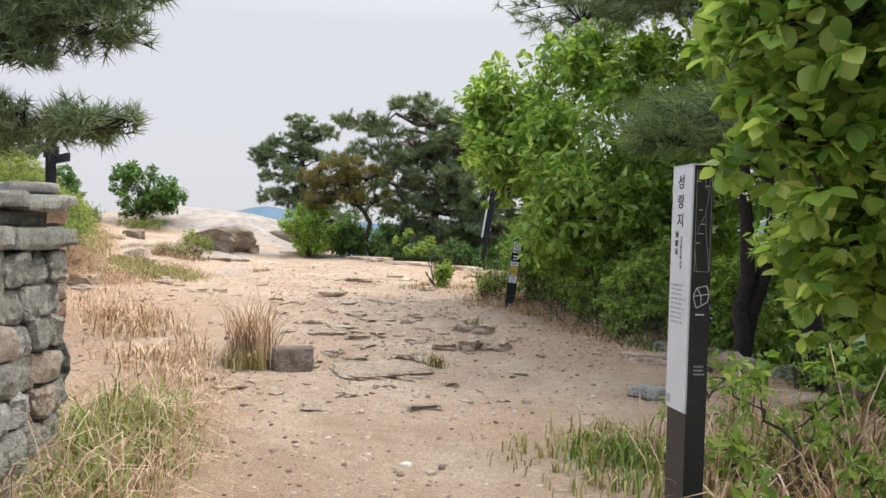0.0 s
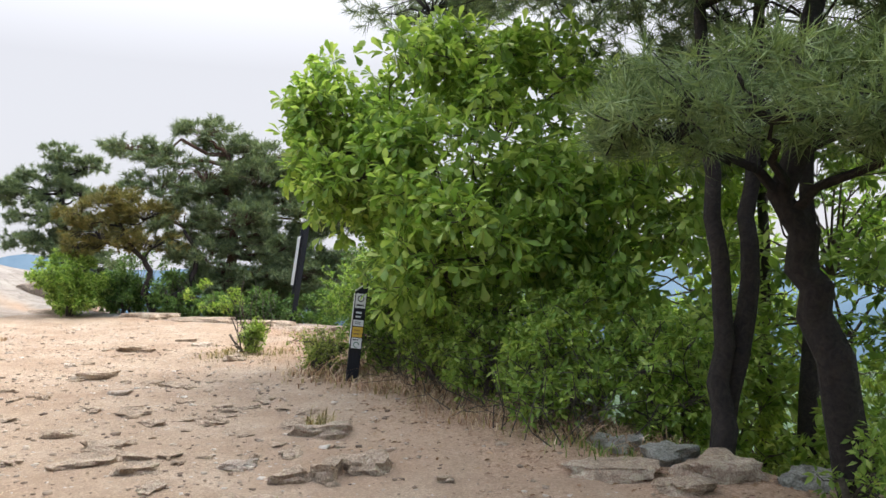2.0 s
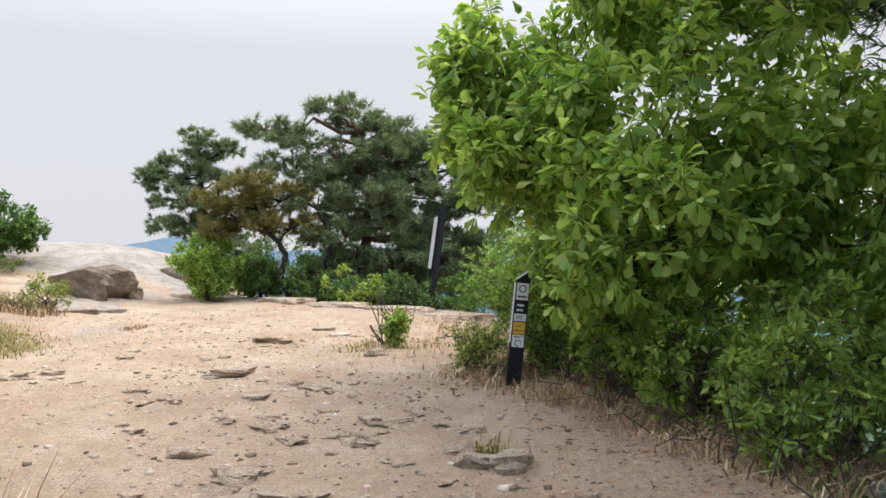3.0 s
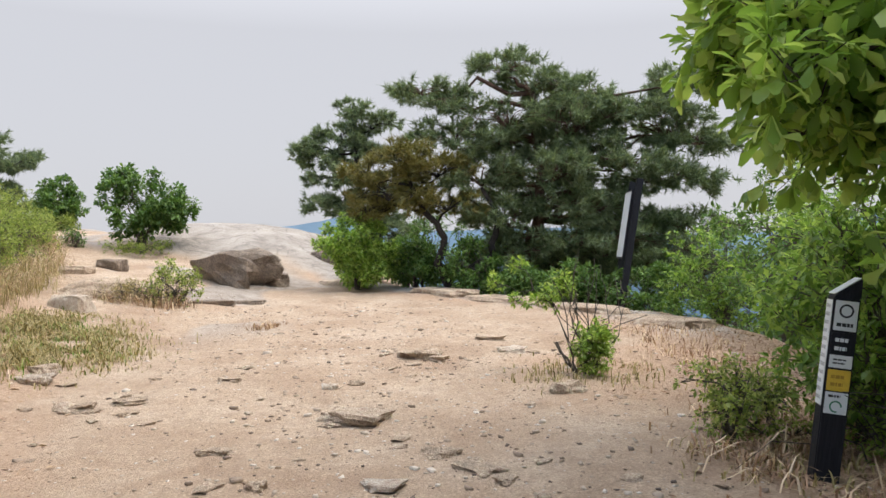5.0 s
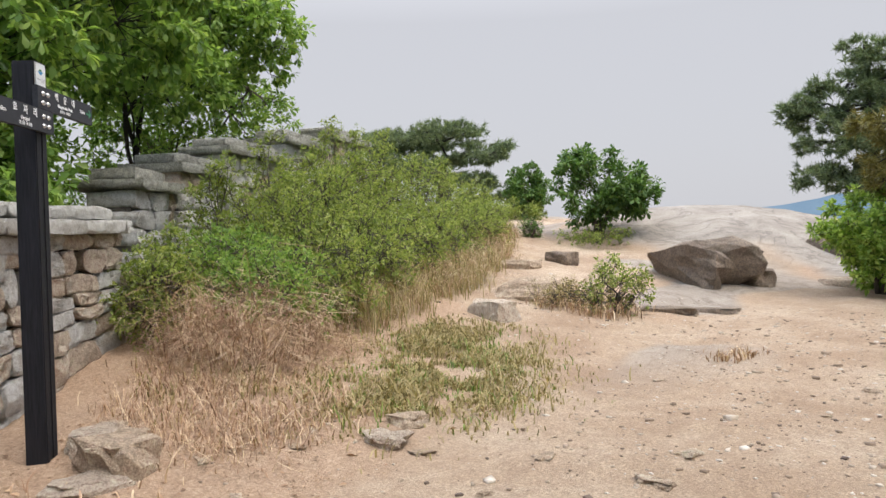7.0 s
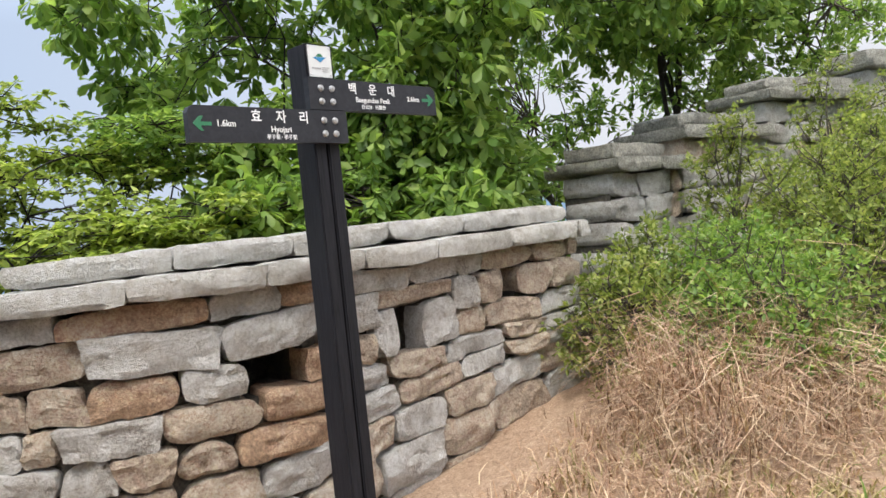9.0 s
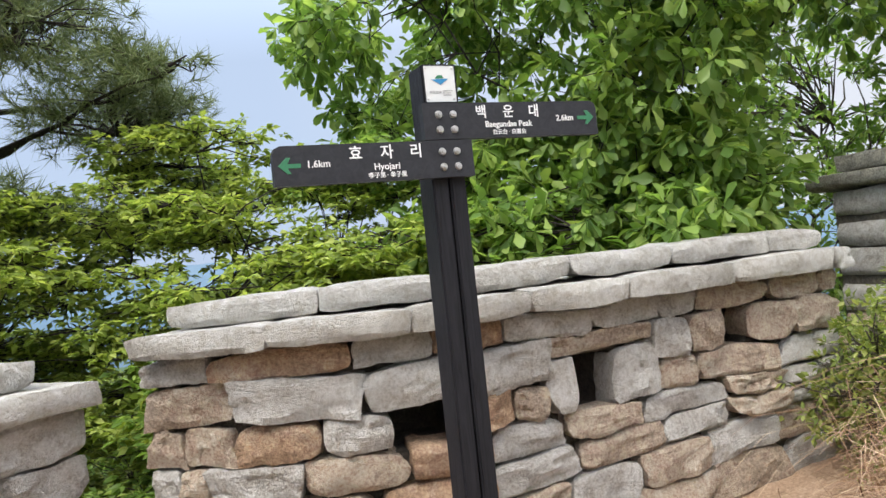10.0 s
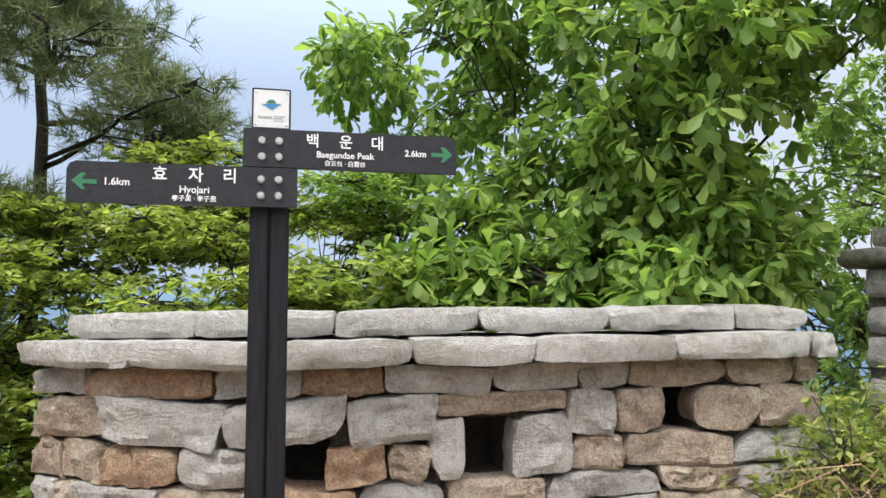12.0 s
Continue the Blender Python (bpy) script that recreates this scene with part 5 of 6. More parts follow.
tagged(new("bare_twigs", mesh_from("bare_twigs", *tubes(tw, 4), M_TWIG, True)), "leafless grey twigs of a small dead shrub", "twigs", "", "stuff")

# pines on the ledge
pine("pine_tree", (1.0, 17.3, -0.9), "dark spreading pine with a leaning reddish trunk on the ledge", [(-0.5, 0, 0), (-0.25, 0, 1.4), (0.2, 0, 2.6), (0.3, 0, 3.8), (0.1, 0, 5.6)],
     [(-2.3, 0.3, 5.75, 0.75, 0.7, 0.22), (-1.5, 0.1, 5.45, 0.8, 0.8, 0.3), (-0.55, 0, 6.15, 0.75, 0.8, 0.35), (0.1, 0.2, 5.85, 0.7, 0.7, 0.35), (0.9, 0, 5.7, 0.9, 0.8, 0.35), (-1.6, 0, 4.6, 1.0, 0.9, 0.4), (-0.4, -0.3, 5.0, 1.1, 1.0, 0.5), (0.9, -0.2, 4.9, 1.2, 1.0, 0.5), (2.2, 0, 5.2, 1.1, 0.9, 0.4), (3.2, 0, 5.8, 0.9, 0.8, 0.3), (3.7, 0.2, 4.6, 1.0, 0.9, 0.3),
      (-1.0, -0.3, 3.8, 1.1, 0.9, 0.45), (0.5, -0.4, 3.9, 1.2, 1.0, 0.5), (1.9, -0.2, 4.1, 1.2, 1.0, 0.45), (3.0, 0, 3.7, 1.1, 0.9, 0.35), (-0.4, -0.3, 2.9, 1.1, 0.8, 0.4), (1.2, -0.3, 3.1, 1.2, 0.9, 0.4), (2.4, 0, 2.8, 1.0, 0.8, 0.35), (0.3, 0.4, 2.2, 1.2, 0.8, 0.4), (0.2, 0.5, 4.4, 1.5, 0.8, 0.5), (1.6, 0.5, 3.4, 1.4, 0.8, 0.5), (-0.3, 0.5, 3.4, 1.2, 0.8, 0.5), (2.0, 0.5, 2.2, 1.2, 0.8, 0.4), (1.2, 0.5, 5.3, 1.2, 0.8, 0.45), (2.8, 0.2, 1.7, 1.2, 0.9, 0.45), (1.4, 0.2, 1.5, 1.1, 0.8, 0.4), (3.4, 0.2, 2.7, 1.0, 0.9, 0.4), (3.0, 0.3, 4.9, 1.2, 0.9, 0.45), (-0.3, -0.3, 2.2, 0.9, 0.7, 0.4), (0.6, -0.4, 2.5, 1.3, 0.9, 0.5), (1.8, -0.4, 2.4, 1.3, 0.9, 0.5), (2.8, -0.2, 2.2, 1.2, 0.9, 0.5), (0.9, 0.3, 1.8, 1.5, 0.9, 0.5), (3.6, 0, 1.8, 1.2, 0.9, 0.5)], 2, 0.18, 0.12, 230, 26, M_REDBARK, trunk_r=0.19)
pine("pine_tree", (-3.9, 25.2, -1.2), "slim dark pine standing beyond the ledge", [(0, 0, 0), (0.1, 0, 3), (0.0, 0, 5.2), (-0.1, 0, 7.2)],
     [(-0.1, 0, 7.0, 0.7, 0.7, 0.35), (0.5, 0, 6.5, 1.0, 0.9, 0.3), (-0.6, 0, 6.2, 0.9, 0.9, 0.3), (-1.5, -0.4, 5.75, 0.7, 0.6, 0.2), (-1.0, 0, 5.4, 1.0, 0.9, 0.3), (0.6, 0, 5.6, 1.2, 1.0, 0.35), (-0.3, 0, 4.8, 1.3, 1.1, 0.35), (0.9, 0, 4.6, 1.1, 1, 0.35), (-0.8, 0, 4.0, 1.1, 1, 0.35), (0.4, 0, 3.7, 1.3, 1.0, 0.4), (1.2, 0, 3.0, 1.0, 0.9, 0.35)], 3, 0.19, 0.14, 200, 24)
pine("pine_tree", (-0.4, 16.6, -0.6), "low twisted pine with yellowed needles on the ledge", [(0.1, 0, 0), (-0.15, 0, 0.9), (-0.5, 0, 1.7), (-0.35, 0, 2.2), (-0.9, 0, 2.9), (-1.1, 0, 3.5)],
     [(-1.2, 0, 3.85, 0.9, 0.8, 0.3), (-1.9, 0, 3.5, 0.7, 0.7, 0.25), (-0.5, 0, 3.6, 0.8, 0.8, 0.3), (-1.5, -0.2, 3.1, 0.9, 0.8, 0.3), (-0.3, 0, 2.9, 0.8, 0.7, 0.3), (-2.0, 0, 2.8, 0.6, 0.6, 0.2)], 4, 0.16, 0.13, 260, 24, M_BARK, M_PINEOCHRE, 0.11, trunks=[[(0.1, 0, 0), (-0.15, 0, 0.9), (-0.5, 0, 1.7), (-0.35, 0, 2.2), (-0.9, 0, 2.9), (-1.1, 0, 3.5)], [(-0.2, 0, 1.0), (0.15, 0, 1.5), (0.55, 0, 1.75), (0.75, 0, 2.5), (0.4, 0, 3.2)]])
pine("pine_tree", (-17.9, 25.5, 1.0), "low dark spreading pine behind the wall", [(0, 0, 0), (0.3, 0, 1.8), (0.8, 0, 3.2)],
     [(0.4, 0, 4.0, 1.9, 1.5, 0.45), (-1.5, 0, 3.9, 1.8, 1.4, 0.45), (2.0, 0, 3.3, 1.2, 1.0, 0.35), (3.0, -0.2, 3.2, 0.7, 0.7, 0.25), (-3.4, 0, 4.0, 1.8, 1.4, 0.5), (1.5, 0, 2.4, 1.3, 1.0, 0.3), (2.4, 0, 1.8, 0.9, 0.8, 0.25), (-0.5, 0, 3.0, 1.8, 1.4, 0.5)], 6, 0.2, 0.16, 160, 24)
# bushes ahead
shrub(-2.6, 17.0, 1.55, 1.6, M_OAK, 250, "rounded bright green bush at the ledge", 0.12, 62, OVAL_LEAF, "bush", 14, 8)
broadleaf("azalea_bush", (-8.5, 19.7, gz(-8.5, 19.7)), "dark-leaved rounded azalea bush on the slope", [(0.0, 0, 1.2, 1.0, 0.9, 0.65, 40), (-0.5, 0, 1.55, 0.5, 0.6, 0.5, 14), (0.75, 0, 0.95, 0.5, 0.6, 0.4, 14), (0.0, -0.1, 0.65, 0.8, 0.7, 0.3, 8)], None, 0.14, M_AZALEA, 251, 12, 8, 9, 0.03, None, 0.22, PLAIN_OAK_LEAF, "shrub", 0.45, 0.12)
shrub(-8.4, 19.3, 0.3, 2.0, M_SHRUB, 252, "low green growth round the azalea bush", 0.06, 18)
shrub(-13.2, 24.2, 1.7, 1.5, M_AZALEA, 253, "small dark bush on the skyline", 0.12, 50)
shrub(-13.4, 23.6, 0.5, 2.2, M_SHRUB, 254, "low olive growth on the skyline", 0.09, 36)
shrub(-9.9, 19.0, 0.4, 0.36, M_AZALEA, 255, "small green sprig on the slope", 0.05, 12)
shrub(-5.6, 13.05, 0.3, 1.2, M_OLIVEGRASS, 256, "low half-dry shrub on a small mound", 0.035, 26)
shrub(-5.15, 13.1, 0.7, 0.7, M_SHRUB, 257, "sparse light-leaved shrub on a small mound", 0.06, 12)
# azalea leaf colour stands for pine shade here; heights cover the ridge from the camera
for i, (x, y, h, w) in enumerate(((-1.4, 17.2, 1.0, 1.0), (-0.2, 16.4, 1.1, 1.1), (0.9, 15.6, 0.7, 1.0), (1.7, 14.9, 0.9, 1.1), (2.9, 14.4, 1.5, 1.3), (0.3, 18.0, 3.0, 1.7), (1.8, 17.5, 3.2, 1.8), (3.4, 16.5, 2.0, 1.8), (-1.8, 18.5, 1.3, 1.4), (4.6, 14.5, 2.8, 2.0), (5.6, 13.2, 3.2, 2.2), (4.2, 17.6, 3.0, 2.0), (6.3, 16.6, 3.6, 2.4), (2.6, 18.6, 4.0, 2.2), (0.6, 19.6, 4.2, 2.2), (-0.9, 19.6, 3.4, 2.0), (1.9, 19.4, 2.8, 2.2), (3.4, 18.6, 3.0, 2.2), (5.0, 16.0, 3.2, 2.2))):
    shrub(x, y, h, w, M_AZALEA, 260 + i, "shrub at the rim of the ledge, leaf colour darkened for pine shade", 0.1, 40, group="ledge shrubs", per=6)

# pines and undergrowth of the wooded slope
M_PINELOW = leaf_mat("fresh_pine_needle", (0.08, 0.12, 0.045), (0.16, 0.215, 0.085), (0.28, 0.34, 0.15), 0.5, 0.3)
slope_pads = [(-0.4, 0.3, 5.4, 1.3, 1.2, 0.45), (-1.2, 2.2, 5.7, 1.2, 1.1, 0.4), (-0.3, 3.6, 6.0, 1.3, 1.2, 0.4), (0.8, 1.6, 6.2, 1.4, 1.3, 0.5), (1.6, -0.4, 5.6, 1.3, 1.3, 0.5), (0.2, -1.2, 5.0, 1.2, 1.1, 0.45), (-0.6, 1.4, 4.6, 1.1, 1.0, 0.4), (1.2, 0.8, 4.6, 1.3, 1.2, 0.45), (2.4, 1.4, 5.2, 1.3, 1.2, 0.45), (0.9, 3.0, 5.0, 1.2, 1.1, 0.4), (-0.6, 4.6, 5.2, 1.2, 1.1, 0.4), (0.3, 5.4, 5.8, 1.2, 1.1, 0.4), (1.8, 2.4, 4.0, 1.2, 1.1, 0.4), (0.4, -0.6, 3.9, 1.0, 0.9, 0.35), (1.8, -1.0, 4.4, 1.1, 1.0, 0.35), (2.6, -0.2, 4.0, 1.2, 1.1, 0.4), (2.0, 0.6, 3.4, 1.2, 1.0, 0.35), (3.0, -1.4, 5.0, 1.3, 1.2, 0.45), (2.2, -2.0, 5.6, 1.3, 1.2, 0.45), (0.6, 2.2, 5.6, 1.4, 1.3, 0.45), (1.4, 4.0, 5.4, 1.3, 1.2, 0.45), (0.2, 0.8, 5.2, 1.2, 1.1, 0.4)]
pine("pine_tree", (3.55, 0.85, -0.35), "tall dark double-trunked pine at the rim", None, slope_pads, 8, 0.17, 0.075, 170, 26, M_BARK, None, 0.08, trunks=[[(0, 0, 0), (0.06, 0, 1.4), (-0.02, 0.1, 3.0), (0.1, 0.3, 6)], [(0.05, 0.05, 0.3), (0.3, 0.05, 1.6), (0.5, 0.1, 2.8), (0.9, 0.4, 5.8)]])
pine("pine_tree", (3.95, -0.05, -0.4), "leaning dark pine with a low feathery branch", [(0, 0, 0), (-0.25, 0.1, 1.4), (-0.42, 0.2, 2.2), (0.0, 0.3, 3.6), (0.3, 0.4, 5.6)],
     [(-1.0, -0.35, 2.6, 0.85, 0.75, 0.22), (-0.6, -1.1, 2.5, 0.8, 0.7, 0.22), (-0.2, -1.6, 2.6, 0.7, 0.7, 0.2), (-0.3, -0.7, 2.65, 0.8, 0.7, 0.22), (-1.45, -0.1, 2.5, 0.5, 0.5, 0.18), (0.3, -0.9, 2.75, 0.8, 0.7, 0.22), (-0.8, 0.2, 4.3, 1.0, 0.9, 0.35), (0.4, -0.6, 4.5, 1.1, 1.0, 0.4), (1.2, -1.2, 4.2, 1.1, 1.0, 0.4), (0.3, 0.4, 5.7, 1.1, 1.0, 0.4), (-0.9, -0.6, 5.2, 0.9, 0.9, 0.35)], 9, 0.17, 0.05, 330, 26, M_BARK, M_PINELOW, 0.115)
for i, (x, y, tx) in enumerate(((5.0, 1.6, 0.3), (5.3, 0.2, -0.2), (6.2, -0.8, 0.4), (5.8, 3.0, 0.2))):
    pine("pine_tree", (x, y, gz(x, y) - 0.2), "dark pine trunk deeper in the slope wood", [(0, 0, 0), (tx * 0.5, 0, 2.5), (tx, 0.1, 6)],
         [(tx + rx, ry, z, 1.3, 1.2, 0.45) for rx, ry, z in ((0, 0, 6.3), (-1, 0.6, 5.4), (1, -0.5, 5.5), (0.6, 1, 4.8), (-0.8, -0.8, 4.6))], 20 + i, 0.17, 0.09, 50, 22, M_BARK, None, 0.09)
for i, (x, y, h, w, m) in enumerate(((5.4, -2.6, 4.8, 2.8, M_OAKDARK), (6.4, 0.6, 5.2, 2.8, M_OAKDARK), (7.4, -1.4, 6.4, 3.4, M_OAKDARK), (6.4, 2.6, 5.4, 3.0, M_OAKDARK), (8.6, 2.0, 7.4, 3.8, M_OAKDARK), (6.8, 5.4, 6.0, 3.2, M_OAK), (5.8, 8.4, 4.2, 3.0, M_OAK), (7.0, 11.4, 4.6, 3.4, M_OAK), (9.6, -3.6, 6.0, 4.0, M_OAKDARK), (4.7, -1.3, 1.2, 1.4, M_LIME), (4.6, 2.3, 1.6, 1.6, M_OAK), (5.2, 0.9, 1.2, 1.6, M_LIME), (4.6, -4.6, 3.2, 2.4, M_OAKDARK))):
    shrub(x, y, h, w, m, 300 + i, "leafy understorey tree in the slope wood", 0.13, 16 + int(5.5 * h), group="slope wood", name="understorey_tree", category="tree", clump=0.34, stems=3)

# flowering shrub and near foliage by the pillar
broadleaf("flowering_shrub", (3.2, -2.7, gz(3.2, -2.7)), "tall shrub with pale cream flower clusters", [(-0.1, 0.2, 2.6, 0.9, 0.9, 0.7, 26), (0.1, -0.2, 1.6, 0.7, 0.7, 0.45, 22), (-0.5, 0.3, 1.55, 0.45, 0.4, 0.2, 14), (-0.7, 0.2, 3.0, 0.6, 0.6, 0.4, 12)], None, 0.09, M_LIME, 270, 11, 7, 4, 0.04, None, 0.24, OVAL_LEAF, "shrub", 0.3, 0.1)
M_BLOSSOM = leaf_mat("cream_blossom", (0.45, 0.43, 0.25), (0.62, 0.60, 0.40), (0.75, 0.73, 0.55), 0.6, 0.2)
rng = np.random.default_rng(44)
c = np.concatenate([in_lobe(rng, l, k, 0.75) for l, k in (((3.1, -2.5, 2.55, 0.95, 0.95, 0.75), 60), ((2.7, -2.4, 1.5, 0.55, 0.5, 0.3), 40), ((3.3, -2.9, 1.6, 0.75, 0.7, 0.5), 30))])
q = np.repeat(c, 26, 0) + rng.normal(0, 0.035, (len(c) * 26, 3)) * np.array([1, 1, 0.5])
v, f = scatter(OVAL_LEAF, q, rng.normal(size=q.shape), rng.normal(size=q.shape) + np.array([0, 0, 1]), np.full(len(q), 0.02))
tagged(new("blossom", mesh_from("blossom", v, f, M_BLOSSOM)), "small cream flowers on the tall shrub", "flowers", "", "stuff")
broadleaf("roadside_tree", (2.35, -4.35, gz(2.35, -4.35)), "small tree with broad green leaves leaning over the trail", [(-1.2, -0.6, 2.1, 0.3, 0.36, 0.45, 44), (-0.95, -0.4, 1.45, 0.24, 0.3, 0.3, 16), (-0.75, -0.05, 2.35, 0.42, 0.42, 0.55, 34), (-0.55, 0.0, 1.65, 0.36, 0.4, 0.35, 22), (-0.1, -0.1, 2.1, 0.7, 0.5, 0.8, 46), (0.3, 0.2, 1.3, 0.6, 0.5, 0.5, 26), (0.2, 0, 2.9, 0.7, 0.6, 0.5, 26)], None, 0.058, M_OAK, 271, 18, 10, 2, 0.035, None, 0.2, ROUND_LEAF, "tree", 0.3, 0.06)
for i, (x, y, h) in enumerate(((2.1, -1.75, 0.65), (1.95, -3.05, 0.8), (2.1, -3.7, 0.6), (1.6, -3.75, 0.45), (2.3, -2.9, 0.8), (1.45, -4.1, 0.4), (3.6, -0.25, 0.55))):
    shrub(x, y, h, 0.42, M_LIME, 280 + i, "young light green sapling among weeds", 0.075, 5, OVAL_LEAF, "sapling", 9, 6, "shrub", "saplings", 2, 0.13)

# trees behind the battlement
M_LAYER = leaf_mat("yellow_green_spray_leaf", (0.08, 0.13, 0.025), (0.22, 0.30, 0.055), (0.46, 0.51, 0.14))
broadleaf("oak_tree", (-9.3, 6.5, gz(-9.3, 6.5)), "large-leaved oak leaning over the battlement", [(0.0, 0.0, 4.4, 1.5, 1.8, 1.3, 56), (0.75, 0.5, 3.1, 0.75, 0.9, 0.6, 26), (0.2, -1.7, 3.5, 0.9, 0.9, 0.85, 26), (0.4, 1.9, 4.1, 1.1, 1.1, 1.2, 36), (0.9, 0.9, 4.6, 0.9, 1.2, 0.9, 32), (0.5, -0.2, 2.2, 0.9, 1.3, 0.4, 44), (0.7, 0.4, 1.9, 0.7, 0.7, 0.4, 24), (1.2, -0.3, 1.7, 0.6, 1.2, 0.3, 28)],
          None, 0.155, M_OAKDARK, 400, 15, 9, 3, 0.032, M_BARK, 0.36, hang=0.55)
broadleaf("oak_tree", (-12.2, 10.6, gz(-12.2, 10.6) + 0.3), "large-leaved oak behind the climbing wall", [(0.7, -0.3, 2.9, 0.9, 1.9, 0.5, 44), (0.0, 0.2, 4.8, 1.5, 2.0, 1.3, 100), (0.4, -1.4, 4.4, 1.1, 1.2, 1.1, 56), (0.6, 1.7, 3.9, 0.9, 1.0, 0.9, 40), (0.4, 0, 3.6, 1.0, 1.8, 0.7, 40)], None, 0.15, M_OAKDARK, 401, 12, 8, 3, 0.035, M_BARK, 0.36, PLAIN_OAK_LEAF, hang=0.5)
for i, (x, y, lobes, m) in enumerate(((-8.0, 3.5, [(0, 0, 2.8, 1.4, 1.5, 0.22, 60), (0.2, 0.3, 2.2, 1.3, 1.4, 0.25, 60), (0.3, 0.4, 1.6, 1.2, 1.3, 0.25, 55), (0.2, 0.5, 1.0, 1.1, 1.3, 0.3, 40), (0.2, 1.2, 2.4, 0.8, 0.8, 0.25, 20), (-0.2, -0.3, 3.3, 1.0, 1.0, 0.2, 26)], M_LAYER),
                                     (-6.9, 1.9, [(0, 0, 3.0, 1.1, 1.1, 0.22, 40), (0.1, 0.2, 2.5, 1.2, 1.2, 0.25, 50), (0.2, 0.3, 1.9, 1.2, 1.2, 0.25, 50), (0.1, 0.3, 1.2, 1.1, 1.1, 0.35, 45)], M_LAYER),
                                     (-9.6, 2.2, [(0, 0, 2.7, 1.5, 1.6, 0.3, 40), (0, 0, 1.9, 1.5, 1.6, 0.4, 40), (0, 0.8, 1.0, 1.4, 1.4, 0.4, 40)], M_SHRUB),
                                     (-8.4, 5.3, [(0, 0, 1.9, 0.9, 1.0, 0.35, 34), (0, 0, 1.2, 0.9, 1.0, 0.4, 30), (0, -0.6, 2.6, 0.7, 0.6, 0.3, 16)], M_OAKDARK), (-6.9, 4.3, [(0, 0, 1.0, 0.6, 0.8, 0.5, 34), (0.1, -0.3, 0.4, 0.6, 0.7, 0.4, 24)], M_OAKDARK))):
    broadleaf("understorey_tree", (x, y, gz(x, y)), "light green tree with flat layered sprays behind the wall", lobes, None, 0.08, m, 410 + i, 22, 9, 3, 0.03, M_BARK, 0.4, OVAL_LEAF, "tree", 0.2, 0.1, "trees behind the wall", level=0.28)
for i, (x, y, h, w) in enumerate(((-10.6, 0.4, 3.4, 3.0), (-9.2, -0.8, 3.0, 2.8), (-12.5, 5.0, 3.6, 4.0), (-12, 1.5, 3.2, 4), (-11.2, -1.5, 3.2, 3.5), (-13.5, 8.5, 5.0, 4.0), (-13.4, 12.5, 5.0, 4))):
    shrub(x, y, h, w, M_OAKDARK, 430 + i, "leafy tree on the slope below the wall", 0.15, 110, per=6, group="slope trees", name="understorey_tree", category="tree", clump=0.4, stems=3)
pine("pine_tree", (-7.7, 1.6, gz(-7.7, 1.6)), "airy pine with long needles and dark cones behind the wall", [(0, 0, 0), (0.05, 0, 2.6), (-0.05, 0, 4.2), (0.1, 0, 6.2)],
     [(0.6, 1.0, 4.9, 0.6, 0.8, 0.25), (-0.3, 1.1, 4.4, 0.7, 0.7, 0.25), (0.2, 1.9, 4.6, 0.4, 0.5, 0.16), (-0.9, 0.6, 4.7, 0.6, 0.7, 0.3), (0.7, -0.2, 5.2, 0.7, 0.7, 0.3), (0, 0.4, 5.8, 0.7, 0.7, 0.35), (-0.6, 0.2, 5.5, 0.7, 0.7, 0.3), (0.2, 0.1, 6.6, 0.7, 0.7, 0.4), (0.3, 1.3, 5.6, 0.5, 0.5, 0.2), (-1.1, 1.0, 3.7, 0.7, 0.7, 0.25), (0.6, 0.5, 3.7, 0.6, 0.7, 0.2)], 30, 0.15, 0.055, 420, 26, M_BARK, leaf_mat("long_pine_needle", (0.06, 0.09, 0.03), (0.12, 0.16, 0.06), (0.22, 0.26, 0.11), 0.5, 0.15), 0.09)
pine("pine_tree", (-4.95, 1.5, gz(-4.95, 1.5)), "dark pine reaching over the wall", [(0, 0, 0), (0.1, 0, 2), (0.3, 0, 3.6), (0.3, 0, 5.4)],
     [(1.4, -0.5, 2.28, 0.8, 0.7, 0.16), (2.15, -0.6, 2.26, 0.45, 0.5, 0.12), (0.8, -0.4, 2.3, 0.7, 0.7, 0.24), (1.9, -0.5, 3.2, 0.7, 0.6, 0.18), (0.7, -0.5, 3.1, 0.9, 0.7, 0.3), (1.2, -0.5, 3.0, 0.6, 0.6, 0.2), (1.6, -0.6, 3.5, 0.8, 0.7, 0.22), (2.3, -0.4, 3.6, 0.45, 0.5, 0.15), (0.6, 0, 3.6, 0.9, 0.9, 0.3), (1.7, -0.3, 4.3, 0.9, 0.8, 0.3), (2.7, -0.5, 4.4, 0.6, 0.6, 0.15), (0.6, 0, 4.7, 1.0, 0.9, 0.3), (0.3, 0, 5.6, 0.9, 0.9, 0.4)], 31, 0.17, 0.08, 300, 24)

